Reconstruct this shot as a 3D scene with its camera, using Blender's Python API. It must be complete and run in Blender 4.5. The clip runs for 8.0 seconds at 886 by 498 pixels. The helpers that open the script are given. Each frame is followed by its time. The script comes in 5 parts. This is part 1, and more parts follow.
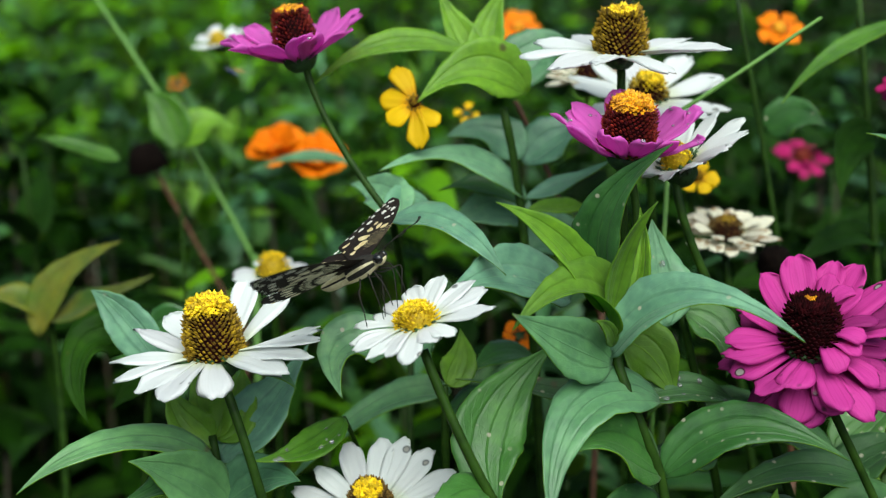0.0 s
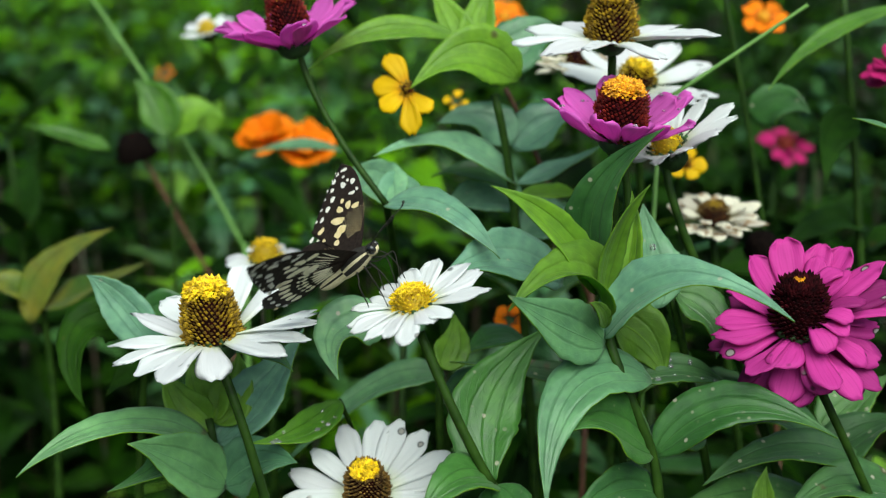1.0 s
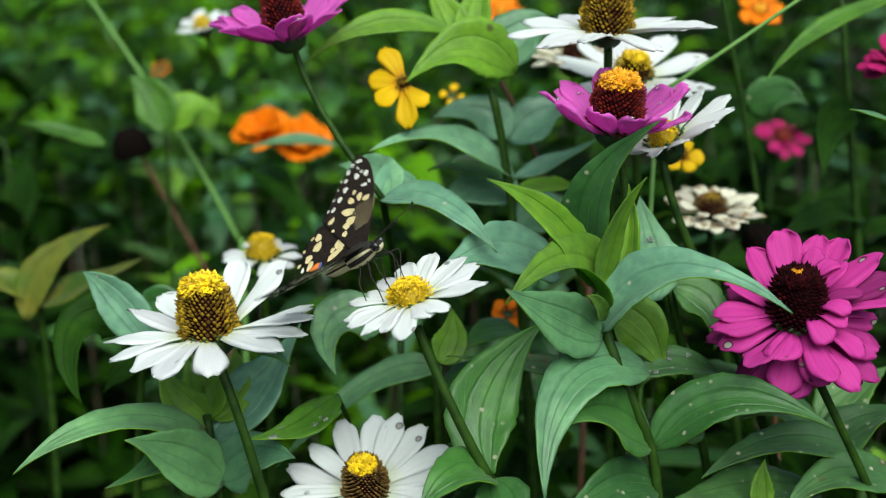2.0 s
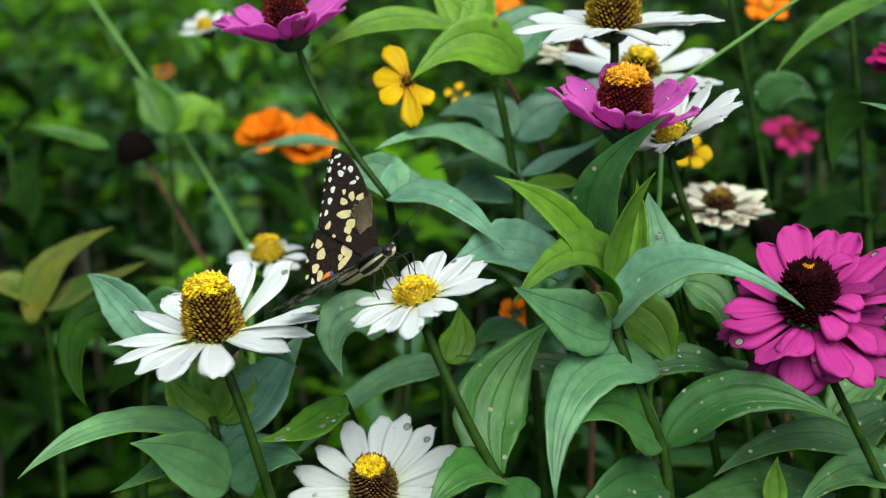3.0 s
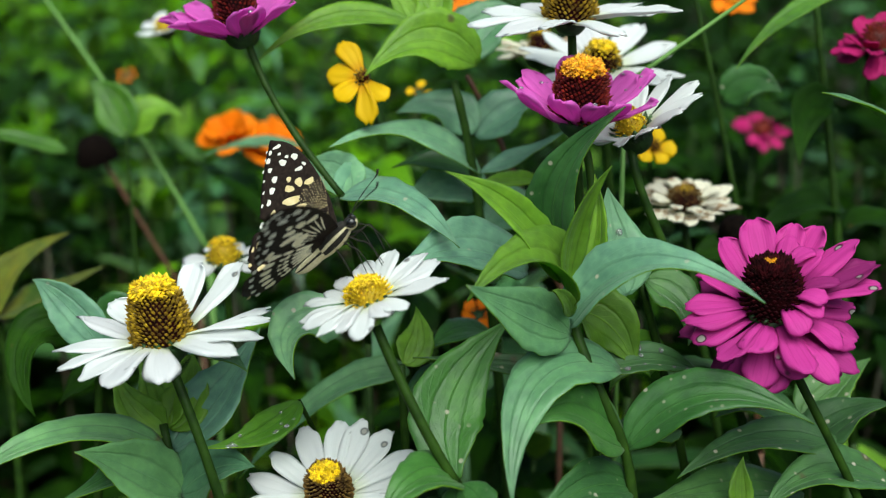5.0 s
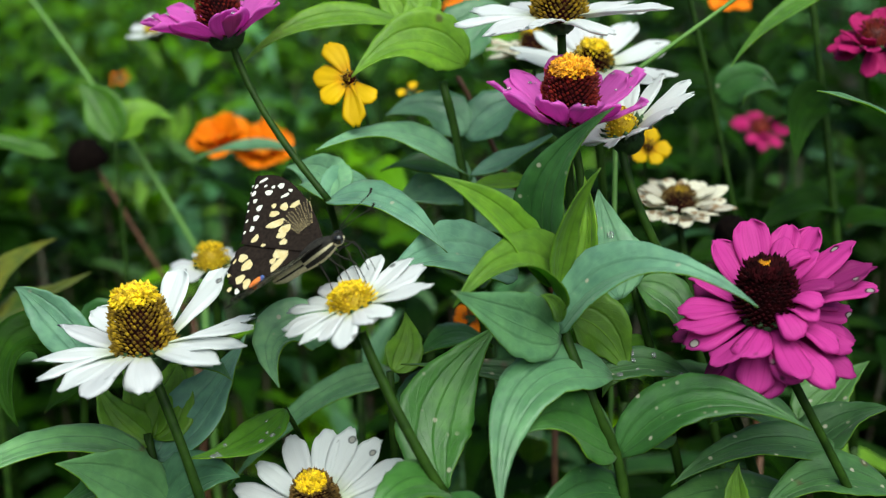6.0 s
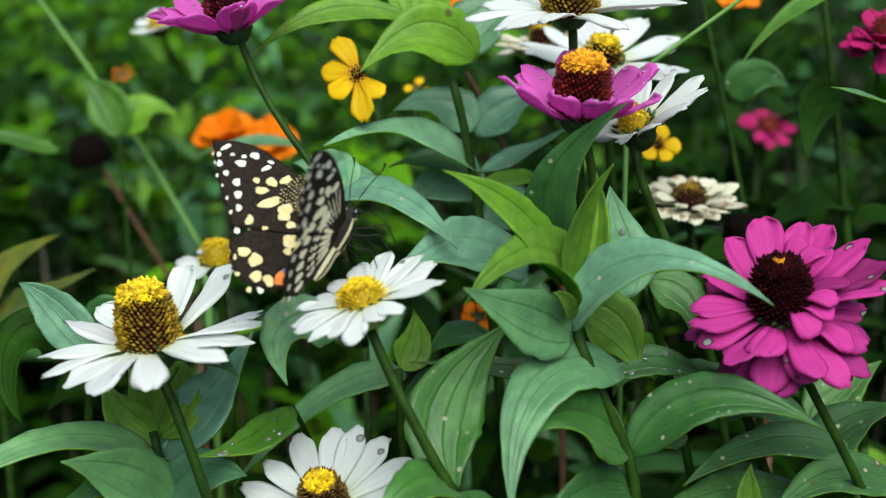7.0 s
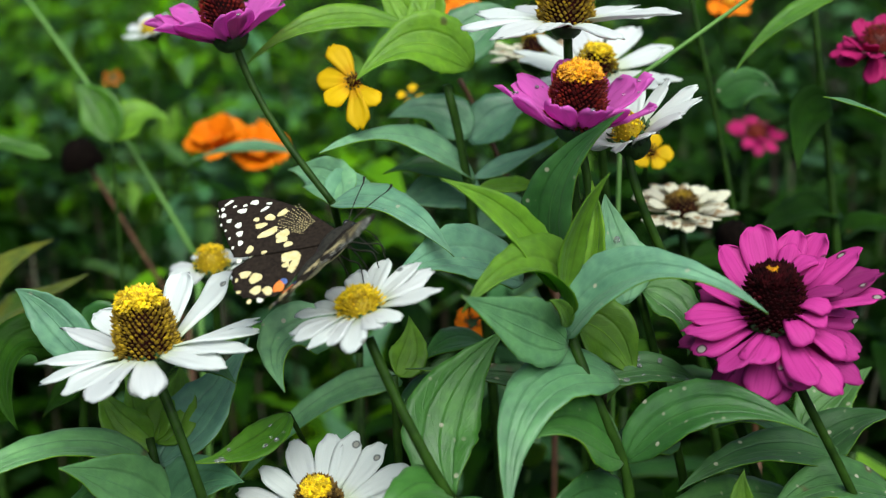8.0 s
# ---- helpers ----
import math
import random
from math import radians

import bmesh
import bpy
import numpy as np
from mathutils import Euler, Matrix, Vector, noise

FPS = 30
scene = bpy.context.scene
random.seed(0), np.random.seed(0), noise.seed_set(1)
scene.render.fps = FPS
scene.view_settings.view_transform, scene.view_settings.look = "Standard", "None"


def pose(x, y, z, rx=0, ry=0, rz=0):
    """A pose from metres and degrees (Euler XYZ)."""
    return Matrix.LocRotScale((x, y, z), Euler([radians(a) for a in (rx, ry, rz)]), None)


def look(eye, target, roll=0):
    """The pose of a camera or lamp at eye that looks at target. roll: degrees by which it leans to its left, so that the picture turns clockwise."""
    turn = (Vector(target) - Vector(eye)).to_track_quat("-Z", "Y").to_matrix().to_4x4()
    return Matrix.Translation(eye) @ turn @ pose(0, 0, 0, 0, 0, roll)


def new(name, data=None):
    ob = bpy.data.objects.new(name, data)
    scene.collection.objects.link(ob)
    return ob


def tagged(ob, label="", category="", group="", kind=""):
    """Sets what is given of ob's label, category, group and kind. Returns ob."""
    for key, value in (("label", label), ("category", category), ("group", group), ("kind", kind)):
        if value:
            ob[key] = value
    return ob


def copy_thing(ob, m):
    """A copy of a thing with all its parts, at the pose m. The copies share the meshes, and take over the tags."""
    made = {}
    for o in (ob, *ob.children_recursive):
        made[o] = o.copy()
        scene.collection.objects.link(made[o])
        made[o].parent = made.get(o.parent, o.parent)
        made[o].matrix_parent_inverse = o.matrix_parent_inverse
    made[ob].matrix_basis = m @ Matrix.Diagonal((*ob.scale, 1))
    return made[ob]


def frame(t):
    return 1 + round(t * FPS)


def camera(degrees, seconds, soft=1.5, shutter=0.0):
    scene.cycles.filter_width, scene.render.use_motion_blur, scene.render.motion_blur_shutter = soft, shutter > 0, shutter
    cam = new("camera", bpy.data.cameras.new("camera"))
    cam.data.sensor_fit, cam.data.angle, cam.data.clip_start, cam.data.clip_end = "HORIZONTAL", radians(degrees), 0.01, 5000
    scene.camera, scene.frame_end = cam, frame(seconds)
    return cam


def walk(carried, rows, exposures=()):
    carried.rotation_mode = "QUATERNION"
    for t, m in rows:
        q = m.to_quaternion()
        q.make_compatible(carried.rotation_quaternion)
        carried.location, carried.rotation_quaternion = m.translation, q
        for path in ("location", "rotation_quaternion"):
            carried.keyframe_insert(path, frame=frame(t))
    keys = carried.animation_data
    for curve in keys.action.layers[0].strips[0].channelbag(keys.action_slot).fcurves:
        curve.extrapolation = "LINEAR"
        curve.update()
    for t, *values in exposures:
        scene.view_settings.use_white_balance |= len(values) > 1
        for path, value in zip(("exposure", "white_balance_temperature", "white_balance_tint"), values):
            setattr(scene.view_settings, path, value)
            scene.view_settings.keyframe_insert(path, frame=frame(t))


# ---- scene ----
# ---------------------------------------------------------------- camera
cam = camera(40.0, 8.0, soft=1.15, shutter=0.4)
cam.data.dof.use_dof = True
cam.data.dof.focus_distance = 0.415
cam.data.dof.aperture_fstop = 7.5
PATH = [
    (0, pose(0.00696, 0.00200, 0.80810, 75.081, -0.810, 1.152)),
    (0.5, pose(0.00548, -0.00060, 0.80625, 75.060, -0.753, 0.590)),
    (1, pose(0.00123, -0.00419, 0.80601, 74.803, -0.907, 0.114)),
    (1.5, pose(0.00183, -0.00456, 0.80563, 74.575, -0.839, -0.032)),
    (3, pose(0.00147, 0.00038, 0.80236, 74.755, 0.020, 0.059)),
    (3.5, pose(0.00000, 0.00000, 0.80000, 75.000, -0.000, 0.000)),
    (4, pose(0.00245, 0.00113, 0.80117, 74.971, 0.152, -0.438)),
    (4.5, pose(0.00730, 0.00546, 0.79812, 75.065, 0.363, -0.706)),
    (6, pose(0.01941, 0.01887, 0.79573, 75.088, 1.076, -0.519)),
    (6.5, pose(0.01691, 0.02130, 0.79486, 75.098, 1.040, -0.665)),
    (7, pose(0.01559, 0.02317, 0.79378, 75.050, 0.881, -0.539)),
    (7.5, pose(0.01344, 0.02319, 0.79607, 74.852, 0.757, -0.799)),
    (8, pose(0.01104, 0.02115, 0.79624, 75.142, 0.566, -1.288)),
]
walk(cam, PATH, [(0, 1.68, 6150, -5), (8, 1.68, 6150, -5)])

# ---------------------------------------------------------------- light
SUN_ELEVATION, SUN_AZIMUTH = 54.0, 168.0
world = bpy.data.worlds.new("overcast_sky")
scene.world = world
world.use_nodes = True
wn = world.node_tree
sky = wn.nodes.new("ShaderNodeTexSky")
sky.sky_type, sky.sun_disc = "NISHITA", False
sky.sun_elevation, sky.sun_rotation = radians(SUN_ELEVATION), radians(SUN_AZIMUTH)
sky.air_density, sky.dust_density, sky.ozone_density = 0.6, 3.0, 0.0
wn.links.new(sky.outputs[0], wn.nodes["Background"].inputs[0])
wn.nodes["Background"].inputs[1].default_value = 0.04
sun = new("sun", bpy.data.lights.new("sun", "SUN"))
sun.data.energy, sun.data.angle, sun.data.color = 1.5, radians(60), (1.0, 0.98, 0.95)
az, el = radians(SUN_AZIMUTH), radians(SUN_ELEVATION)
sun.matrix_world = look((math.sin(az) * math.cos(el) * 5, math.cos(az) * math.cos(el) * 5, math.sin(el) * 5), (0, 0, 0))


# ---------------------------------------------------------------- materials
def material(name, rough=0.5, spec=0.5):
    m = bpy.data.materials.new(name)
    m.use_nodes = True
    nt = m.node_tree
    b = nt.nodes["Principled BSDF"]
    b.inputs["Roughness"].default_value = rough
    b.inputs["Specular IOR Level"].default_value = spec
    return m, nt, b


def node(nt, kind, **sets):
    n = nt.nodes.new(kind)
    for k, v in sets.items():
        n.inputs[k].default_value = v
    return n


def ramp(nt, fac, stops):
    r = nt.nodes.new("ShaderNodeValToRGB")
    r.color_ramp.elements[0].position, r.color_ramp.elements[0].color = stops[0][0], (*stops[0][1], 1)
    r.color_ramp.elements[1].position, r.color_ramp.elements[1].color = stops[-1][0], (*stops[-1][1], 1)
    for p, c in stops[1:-1]:
        e = r.color_ramp.elements.new(p)
        e.color = (*c, 1)
    nt.links.new(fac, r.inputs[0])
    return r.outputs[0]


def mix(nt, fac, a, b, mode="MIX"):
    n = nt.nodes.new("ShaderNodeMix")
    n.data_type, n.blend_type = "RGBA", mode
    for sock, v in ((n.inputs[0], fac), (n.inputs[6], a), (n.inputs[7], b)):
        if isinstance(v, bpy.types.NodeSocket):
            nt.links.new(v, sock)
        else:
            sock.default_value = v if isinstance(v, (int, float)) else (*v, 1)
    return n.outputs[2]


def noise_fac(nt, scale, detail=4.0, coord="Object"):
    tc = nt.nodes.new("ShaderNodeTexCoord")
    n = node(nt, "ShaderNodeTexNoise", Scale=scale, Detail=detail)
    nt.links.new(tc.outputs[coord], n.inputs["Vector"])
    return n.outputs["Fac"]


def bump(nt, b, fac, strength, distance):
    n = node(nt, "ShaderNodeBump", Strength=strength, Distance=distance)
    nt.links.new(fac, n.inputs["Height"])
    nt.links.new(n.outputs[0], b.inputs["Normal"])


def random_of(nt, island=False):
    if island:
        return nt.nodes.new("ShaderNodeNewGeometry").outputs["Random Per Island"]
    return nt.nodes.new("ShaderNodeObjectInfo").outputs["Random"]


def translucent(nt, b, colour, share):
    """Thin leaf or petal: some light passes through."""
    out = nt.nodes["Material Output"]
    tr = nt.nodes.new("ShaderNodeBsdfTranslucent")
    ms = node(nt, "ShaderNodeMixShader", Fac=share)
    if isinstance(colour, bpy.types.NodeSocket):
        nt.links.new(colour, tr.inputs[0])
    else:
        tr.inputs[0].default_value = (*colour, 1)
    nt.links.new(b.outputs[0], ms.inputs[1])
    nt.links.new(tr.outputs[0], ms.inputs[2])
    nt.links.new(ms.outputs[0], out.inputs[0])


def leaf_material(name, dark, light, vein, rough=0.42, island=False, share=0.3, specks=0.0, spec=0.5):
    m, nt, b = material(name, rough, spec)
    dark, light, vein = [(c[0] * 0.72, c[1] * 1.28, c[2] * (0.28 if island else 0.60)) for c in (dark, light, vein)]
    if not island:
        b.inputs["Sheen Weight"].default_value, b.inputs["Sheen Roughness"].default_value = 0.2 * spec, 0.45
        b.inputs["Sheen Tint"].default_value = (0.9, 1.0, 0.85, 1)
    uv = nt.nodes.new("ShaderNodeUVMap")
    sep = nt.nodes.new("ShaderNodeSeparateXYZ")
    nt.links.new(uv.outputs[0], sep.inputs[0])
    fac = noise_fac(nt, 45.0)
    base = ramp(nt, fac, [(0.3, dark), (0.7, light)])
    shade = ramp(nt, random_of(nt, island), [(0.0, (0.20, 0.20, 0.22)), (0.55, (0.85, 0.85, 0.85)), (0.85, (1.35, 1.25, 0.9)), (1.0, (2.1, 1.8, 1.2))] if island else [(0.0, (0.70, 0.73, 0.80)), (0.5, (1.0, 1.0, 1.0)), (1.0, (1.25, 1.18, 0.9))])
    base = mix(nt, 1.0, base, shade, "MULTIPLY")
    # cells between the veinlets and small uneven patches
    tm = nt.nodes.new("ShaderNodeTexCoord")
    cell = node(nt, "ShaderNodeTexVoronoi", Scale=330.0)
    nt.links.new(tm.outputs["Object"], cell.inputs["Vector"])
    base = mix(nt, 1.0, base, ramp(nt, cell.outputs["Distance"], [(0.0, (0.93, 0.93, 0.93)), (0.7, (1.10, 1.10, 1.06))]), "MULTIPLY")
    base = mix(nt, 1.0, base, ramp(nt, noise_fac(nt, 170.0, 5.0), [(0.25, (0.74, 0.78, 0.80)), (0.75, (1.24, 1.20, 1.10))]), "MULTIPLY")
    # feather veins across the blade, held by the uv
    w = nt.nodes.new("ShaderNodeMath")
    w.operation = "ABSOLUTE"
    off = nt.nodes.new("ShaderNodeMath")
    off.operation, off.inputs[1].default_value = "SUBTRACT", 0.5
    nt.links.new(sep.outputs[1], off.inputs[0])
    nt.links.new(off.outputs[0], w.inputs[0])
    slant = nt.nodes.new("ShaderNodeMath")
    slant.operation, slant.inputs[1].default_value = "MULTIPLY_ADD", -1.1
    nt.links.new(w.outputs[0], slant.inputs[0])
    nt.links.new(sep.outputs[0], slant.inputs[2])
    sc = nt.nodes.new("ShaderNodeMath")
    sc.operation, sc.inputs[1].default_value = "MULTIPLY", 52.0
    nt.links.new(slant.outputs[0], sc.inputs[0])
    si = nt.nodes.new("ShaderNodeMath")
    si.operation = "SINE"
    nt.links.new(sc.outputs[0], si.inputs[0])
    veins = ramp(nt, si.outputs[0], [(0.90, (0, 0, 0)), (1.0, (0.16, 0.16, 0.16))])
    mid = ramp(nt, w.outputs[0], [(0.0, (1, 1, 1)), (0.018, (0, 0, 0))])
    lines = mix(nt, 1.0, veins, mid, "ADD")
    base = mix(nt, mix(nt, 1.0, lines, (0.6, 0.6, 0.6), "MULTIPLY"), base, vein)
    # the two side veins run from the base to the tip as dark grooves
    groove = ramp(nt, w.outputs[0], [(0.165, (0, 0, 0)), (0.205, (1, 1, 1)), (0.245, (0, 0, 0))])
    base = mix(nt, mix(nt, 1.0, groove, (0.26, 0.26, 0.26), "MULTIPLY"), base, tuple(c * 0.5 for c in dark))
    lines = mix(nt, 1.0, lines, groove, "SUBTRACT")
    if specks:
        tc = nt.nodes.new("ShaderNodeTexCoord")
        vo = node(nt, "ShaderNodeTexVoronoi", Scale=170.0)
        nt.links.new(tc.outputs["Object"], vo.inputs["Vector"])
        dots = ramp(nt, vo.outputs["Distance"], [(0.10, (1, 1, 1)), (0.17, (0, 0, 0))])
        where = ramp(nt, noise_fac(nt, 60.0, 2.0), [(0.50 - specks, (0, 0, 0)), (0.62 - specks, (1, 1, 1))])
        base = mix(nt, mix(nt, 1.0, dots, where, "MULTIPLY"), base, (0.42, 0.40, 0.30))
    # blotches of leaf spot: brown rim, pale centre
    if not island:
        tc = nt.nodes.new("ShaderNodeTexCoord")
        vb = node(nt, "ShaderNodeTexVoronoi", Scale=62.0)
        wob = noise_fac(nt, 420.0, 2.0)
        nt.links.new(tc.outputs["Object"], vb.inputs["Vector"])
        dist = nt.nodes.new("ShaderNodeMath")
        dist.operation, dist.inputs[1].default_value = "MULTIPLY_ADD", 0.12
        nt.links.new(wob, dist.inputs[0])
        nt.links.new(vb.outputs["Distance"], dist.inputs[2])
        few = ramp(nt, noise_fac(nt, 33.0, 1.0), [(0.54 - specks, (0, 0, 0)), (0.60 - specks, (1, 1, 1))])
        blot = ramp(nt, dist.outputs[0], [(0.13, (1, 1, 1)), (0.20, (0, 0, 0))])
        heart = ramp(nt, dist.outputs[0], [(0.095, (1, 1, 1)), (0.12, (0, 0, 0))])
        base = mix(nt, mix(nt, 1.0, mix(nt, 1.0, blot, few, "MULTIPLY"), (0.8, 0.8, 0.8), "MULTIPLY"), base, (0.085, 0.055, 0.02))
        base = mix(nt, mix(nt, 1.0, heart, few, "MULTIPLY"), base, (0.34, 0.31, 0.22))
    big = noise_fac(nt, 14.0, 2.0)
    base = mix(nt, ramp(nt, big, [(0.62, (0, 0, 0)), (0.85, (0.25, 0.25, 0.25))]), base, (0.10, 0.14, 0.02))
    nt.links.new(base, b.inputs["Base Color"])
    # fine net of veinlets and uneven gloss
    tn = nt.nodes.new("ShaderNodeTexCoord")
    net = node(nt, "ShaderNodeTexVoronoi", Scale=620.0)
    net.feature = "DISTANCE_TO_EDGE"
    nt.links.new(tn.outputs["Object"], net.inputs["Vector"])
    fine = mix(nt, 0.5, ramp(nt, net.outputs["Distance"], [(0.0, (0, 0, 0)), (0.25, (1, 1, 1))]), noise_fac(nt, 260.0, 3.0))
    h = mix(nt, 0.16, lines, fine)
    bump(nt, b, h, 0.55, 0.0007)
    gloss = ramp(nt, noise_fac(nt, 90.0, 3.0), [(0.3, (rough - 0.06,) * 3), (0.7, (rough + 0.14,) * 3)])
    nt.links.new(gloss, b.inputs["Roughness"])
    translucent(nt, b, mix(nt, 1.0, base, (1.5, 1.6, 0.5), "MULTIPLY"), share)
    return m


LEAF = leaf_material("zinnia_leaf", (0.036, 0.072, 0.028), (0.074, 0.124, 0.054), (0.10, 0.15, 0.06), 0.40, share=0.28, specks=0.005)
# the next two have the sky's bluish sheen mixed into the leaf colour
LEAF_PALE = leaf_material("sheen_leaf", (0.096, 0.132, 0.128), (0.162, 0.202, 0.212), (0.18, 0.22, 0.21), 0.36, share=0.25, specks=0.0)
LEAF_SHEEN = leaf_material("pale_sheen_leaf", (0.158, 0.190, 0.250), (0.255, 0.283, 0.395), (0.26, 0.29, 0.36), 0.36, share=0.25, specks=-0.06)
LEAF_YOUNG = leaf_material("young_leaf", (0.165, 0.200, 0.022), (0.270, 0.285, 0.040), (0.32, 0.33, 0.05), 0.45, share=0.45)
LEAF_SPOT = leaf_material("mildewed_leaf", (0.054, 0.082, 0.042), (0.100, 0.138, 0.082), (0.12, 0.16, 0.09), 0.42, specks=0.14)
# leaf green darkened so the shade of the bed's sides sits in its colour
LEAF_SHADED = leaf_material("shade_tinted_leaf", (0.007, 0.015, 0.0015), (0.021, 0.038, 0.003), (0.02, 0.05, 0.01), 0.55, share=0.10, spec=0.08)
LEAF_MID = leaf_material("green_leaf", (0.064, 0.105, 0.012), (0.118, 0.165, 0.022), (0.11, 0.20, 0.04), 0.40, share=0.40)
LEAF_RUST = leaf_material("rusty_leaf", (0.07, 0.09, 0.012), (0.26, 0.13, 0.015), (0.18, 0.14, 0.03), 0.5, share=0.4)
LEAF_UNDER = leaf_material("leaf_underside", (0.150, 0.165, 0.022), (0.235, 0.230, 0.040), (0.20, 0.28, 0.06), 0.55, share=0.45, specks=-0.08, spec=0.2)
# the shade within the bed is put into this near-black green
BED_SHADED = leaf_material("bed_leaf", (0.004, 0.009, 0.001), (0.016, 0.034, 0.003), (0.03, 0.06, 0.006), 0.48, True, 0.20, spec=0.08)
# pale, bluer colour paints the sky highlights on bed leaves
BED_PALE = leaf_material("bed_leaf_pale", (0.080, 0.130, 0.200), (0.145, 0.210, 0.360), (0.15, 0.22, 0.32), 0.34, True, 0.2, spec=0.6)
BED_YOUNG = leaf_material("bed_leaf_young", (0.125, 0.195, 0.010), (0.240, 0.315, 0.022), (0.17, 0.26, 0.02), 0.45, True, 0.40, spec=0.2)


def petal_material(name, root, tip, vein, brown=0.0, share=0.3, worn=0.0, tones=0.78):
    m, nt, b = material(name, 0.55, 0.15)
    uv = nt.nodes.new("ShaderNodeUVMap")
    sep = nt.nodes.new("ShaderNodeSeparateXYZ")
    nt.links.new(uv.outputs[0], sep.inputs[0])
    base = ramp(nt, sep.outputs[0], [(0.0, root), (0.35, tip)])
    wv = node(nt, "ShaderNodeTexNoise", Scale=1.0, Detail=2.0)
    mp = node(nt, "ShaderNodeMapping", Scale=(1.5, 16.0, 1.0))
    nt.links.new(uv.outputs[0], mp.inputs[0])
    nt.links.new(mp.outputs[0], wv.inputs["Vector"])
    base = mix(nt, ramp(nt, wv.outputs["Fac"], [(0.5, (0, 0, 0)), (0.75, (0.6, 0.6, 0.6))]), base, vein)
    tone = ramp(nt, random_of(nt), [(0.0, (tones, tones * 0.97, tones)), (0.4, (0.97, 0.97, 0.97)), (1.0, (1.05, 1.05, 1.05))])
    base = mix(nt, 1.0, base, tone, "MULTIPLY")
    if brown:
        sp = noise_fac(nt, 190.0, 2.0)
        base = mix(nt, ramp(nt, sp, [(0.70 - brown, (0, 0, 0)), (0.75 - brown, (0.85, 0.85, 0.85))]), base, (0.28, 0.17, 0.08))
    if worn:
        # bitten spots near the tips: dark rim, bleached centre
        tc = nt.nodes.new("ShaderNodeTexCoord")
        add = nt.nodes.new("ShaderNodeVectorMath")
        nt.links.new(tc.outputs["Object"], add.inputs[0])
        rnd = nt.nodes.new("ShaderNodeCombineXYZ")
        nt.links.new(random_of(nt), rnd.inputs[0])
        nt.links.new(rnd.outputs[0], add.inputs[1])
        vo = node(nt, "ShaderNodeTexVoronoi", Scale=105.0)
        nt.links.new(add.outputs[0], vo.inputs["Vector"])
        out_ = ramp(nt, sep.outputs[0], [(0.55, (0, 0, 0)), (0.66, (1, 1, 1))])
        rim = mix(nt, 1.0, ramp(nt, vo.outputs["Distance"], [(0.11 + worn, (1, 1, 1)), (0.16 + worn, (0, 0, 0))]), out_, "MULTIPLY")
        heart = mix(nt, 1.0, ramp(nt, vo.outputs["Distance"], [(0.06 + worn, (1, 1, 1)), (0.09 + worn, (0, 0, 0))]), out_, "MULTIPLY")
        base = mix(nt, rim, base, tuple(c * 0.25 + 0.02 for c in vein))
        base = mix(nt, heart, base, (0.42, 0.40, 0.35))
    nt.links.new(base, b.inputs["Base Color"])
    bump(nt, b, wv.outputs["Fac"], 0.35, 0.0008)
    translucent(nt, b, base, share)
    return m


WHITE = petal_material("white_petal", (0.62, 0.68, 0.38), (0.76, 0.775, 0.765), (0.69, 0.71, 0.70), 0.0, 0.36, 0.030, 0.88)
CREAM = petal_material("faded_petal", (0.50, 0.50, 0.28), (0.72, 0.69, 0.56), (0.55, 0.42, 0.22), 0.09)
PINK = petal_material("violet_pink_petal", (0.58, 0.09, 0.46), (0.80, 0.17, 0.65), (0.62, 0.09, 0.50), 0.0, 0.55)
MAGENTA = petal_material("magenta_petal", (0.26, 0.007, 0.13), (0.56, 0.045, 0.31), (0.36, 0.014, 0.17), 0.0, 0.35, 0.06, 0.40)
YELLOW = petal_material("yellow_petal", (0.76, 0.34, 0.003), (0.80, 0.52, 0.004), (0.72, 0.42, 0.003))
CRIMSON = petal_material("crimson_petal", (0.09, 0.002, 0.024), (0.44, 0.014, 0.135), (0.28, 0.008, 0.08))
ORANGE = petal_material("orange_petal", (0.70, 0.10, 0.001), (0.86, 0.23, 0.002), (0.74, 0.13, 0.001))


def plain(name, a, b_, scale, rough=0.6, spec=0.4, island=False, relief=0.3):
    m, nt, b = material(name, rough, spec)
    fac = noise_fac(nt, scale)
    col = ramp(nt, fac, [(0.3, a), (0.7, b_)])
    if island:
        col = mix(nt, 1.0, col, ramp(nt, random_of(nt, True), [(0.0, (0.38, 0.34, 0.30)), (1.0, (1.3, 1.3, 1.2))]), "MULTIPLY")
    nt.links.new(col, b.inputs["Base Color"])
    bump(nt, b, fac, relief, 0.0006)
    return m


WATER, _wt, _wb = material("rain_drop", 0.03, 0.5)
_wb.inputs["Transmission Weight"].default_value, _wb.inputs["IOR"].default_value = 0.85, 1.33
STEM = plain("green_stem", (0.009, 0.024, 0.003), (0.026, 0.060, 0.006), 160, 0.5, 0.12)
STEM_BROWN = plain("brown_stem", (0.065, 0.026, 0.012), (0.12, 0.05, 0.022), 160)
BED_STEM = plain("bed_stem", (0.010, 0.022, 0.005), (0.050, 0.026, 0.012), 90)
STEM_PALE = plain("pale_stem", (0.085, 0.19, 0.03), (0.13, 0.26, 0.05), 60)
SEPAL = plain("flower_base", (0.010, 0.028, 0.006), (0.030, 0.075, 0.016), 300, 0.6, 0.4, True)
FLORET = plain("yellow_floret", (0.72, 0.46, 0.006), (0.85, 0.64, 0.015), 500, 0.55, 0.3, True)
FLORET_ORANGE = plain("orange_floret", (0.70, 0.28, 0.01), (0.86, 0.45, 0.015), 500, 0.55, 0.3, True)
SCALE = plain("ochre_scale", (0.100, 0.050, 0.005), (0.55, 0.36, 0.016), 420, 0.6, 0.3, True)
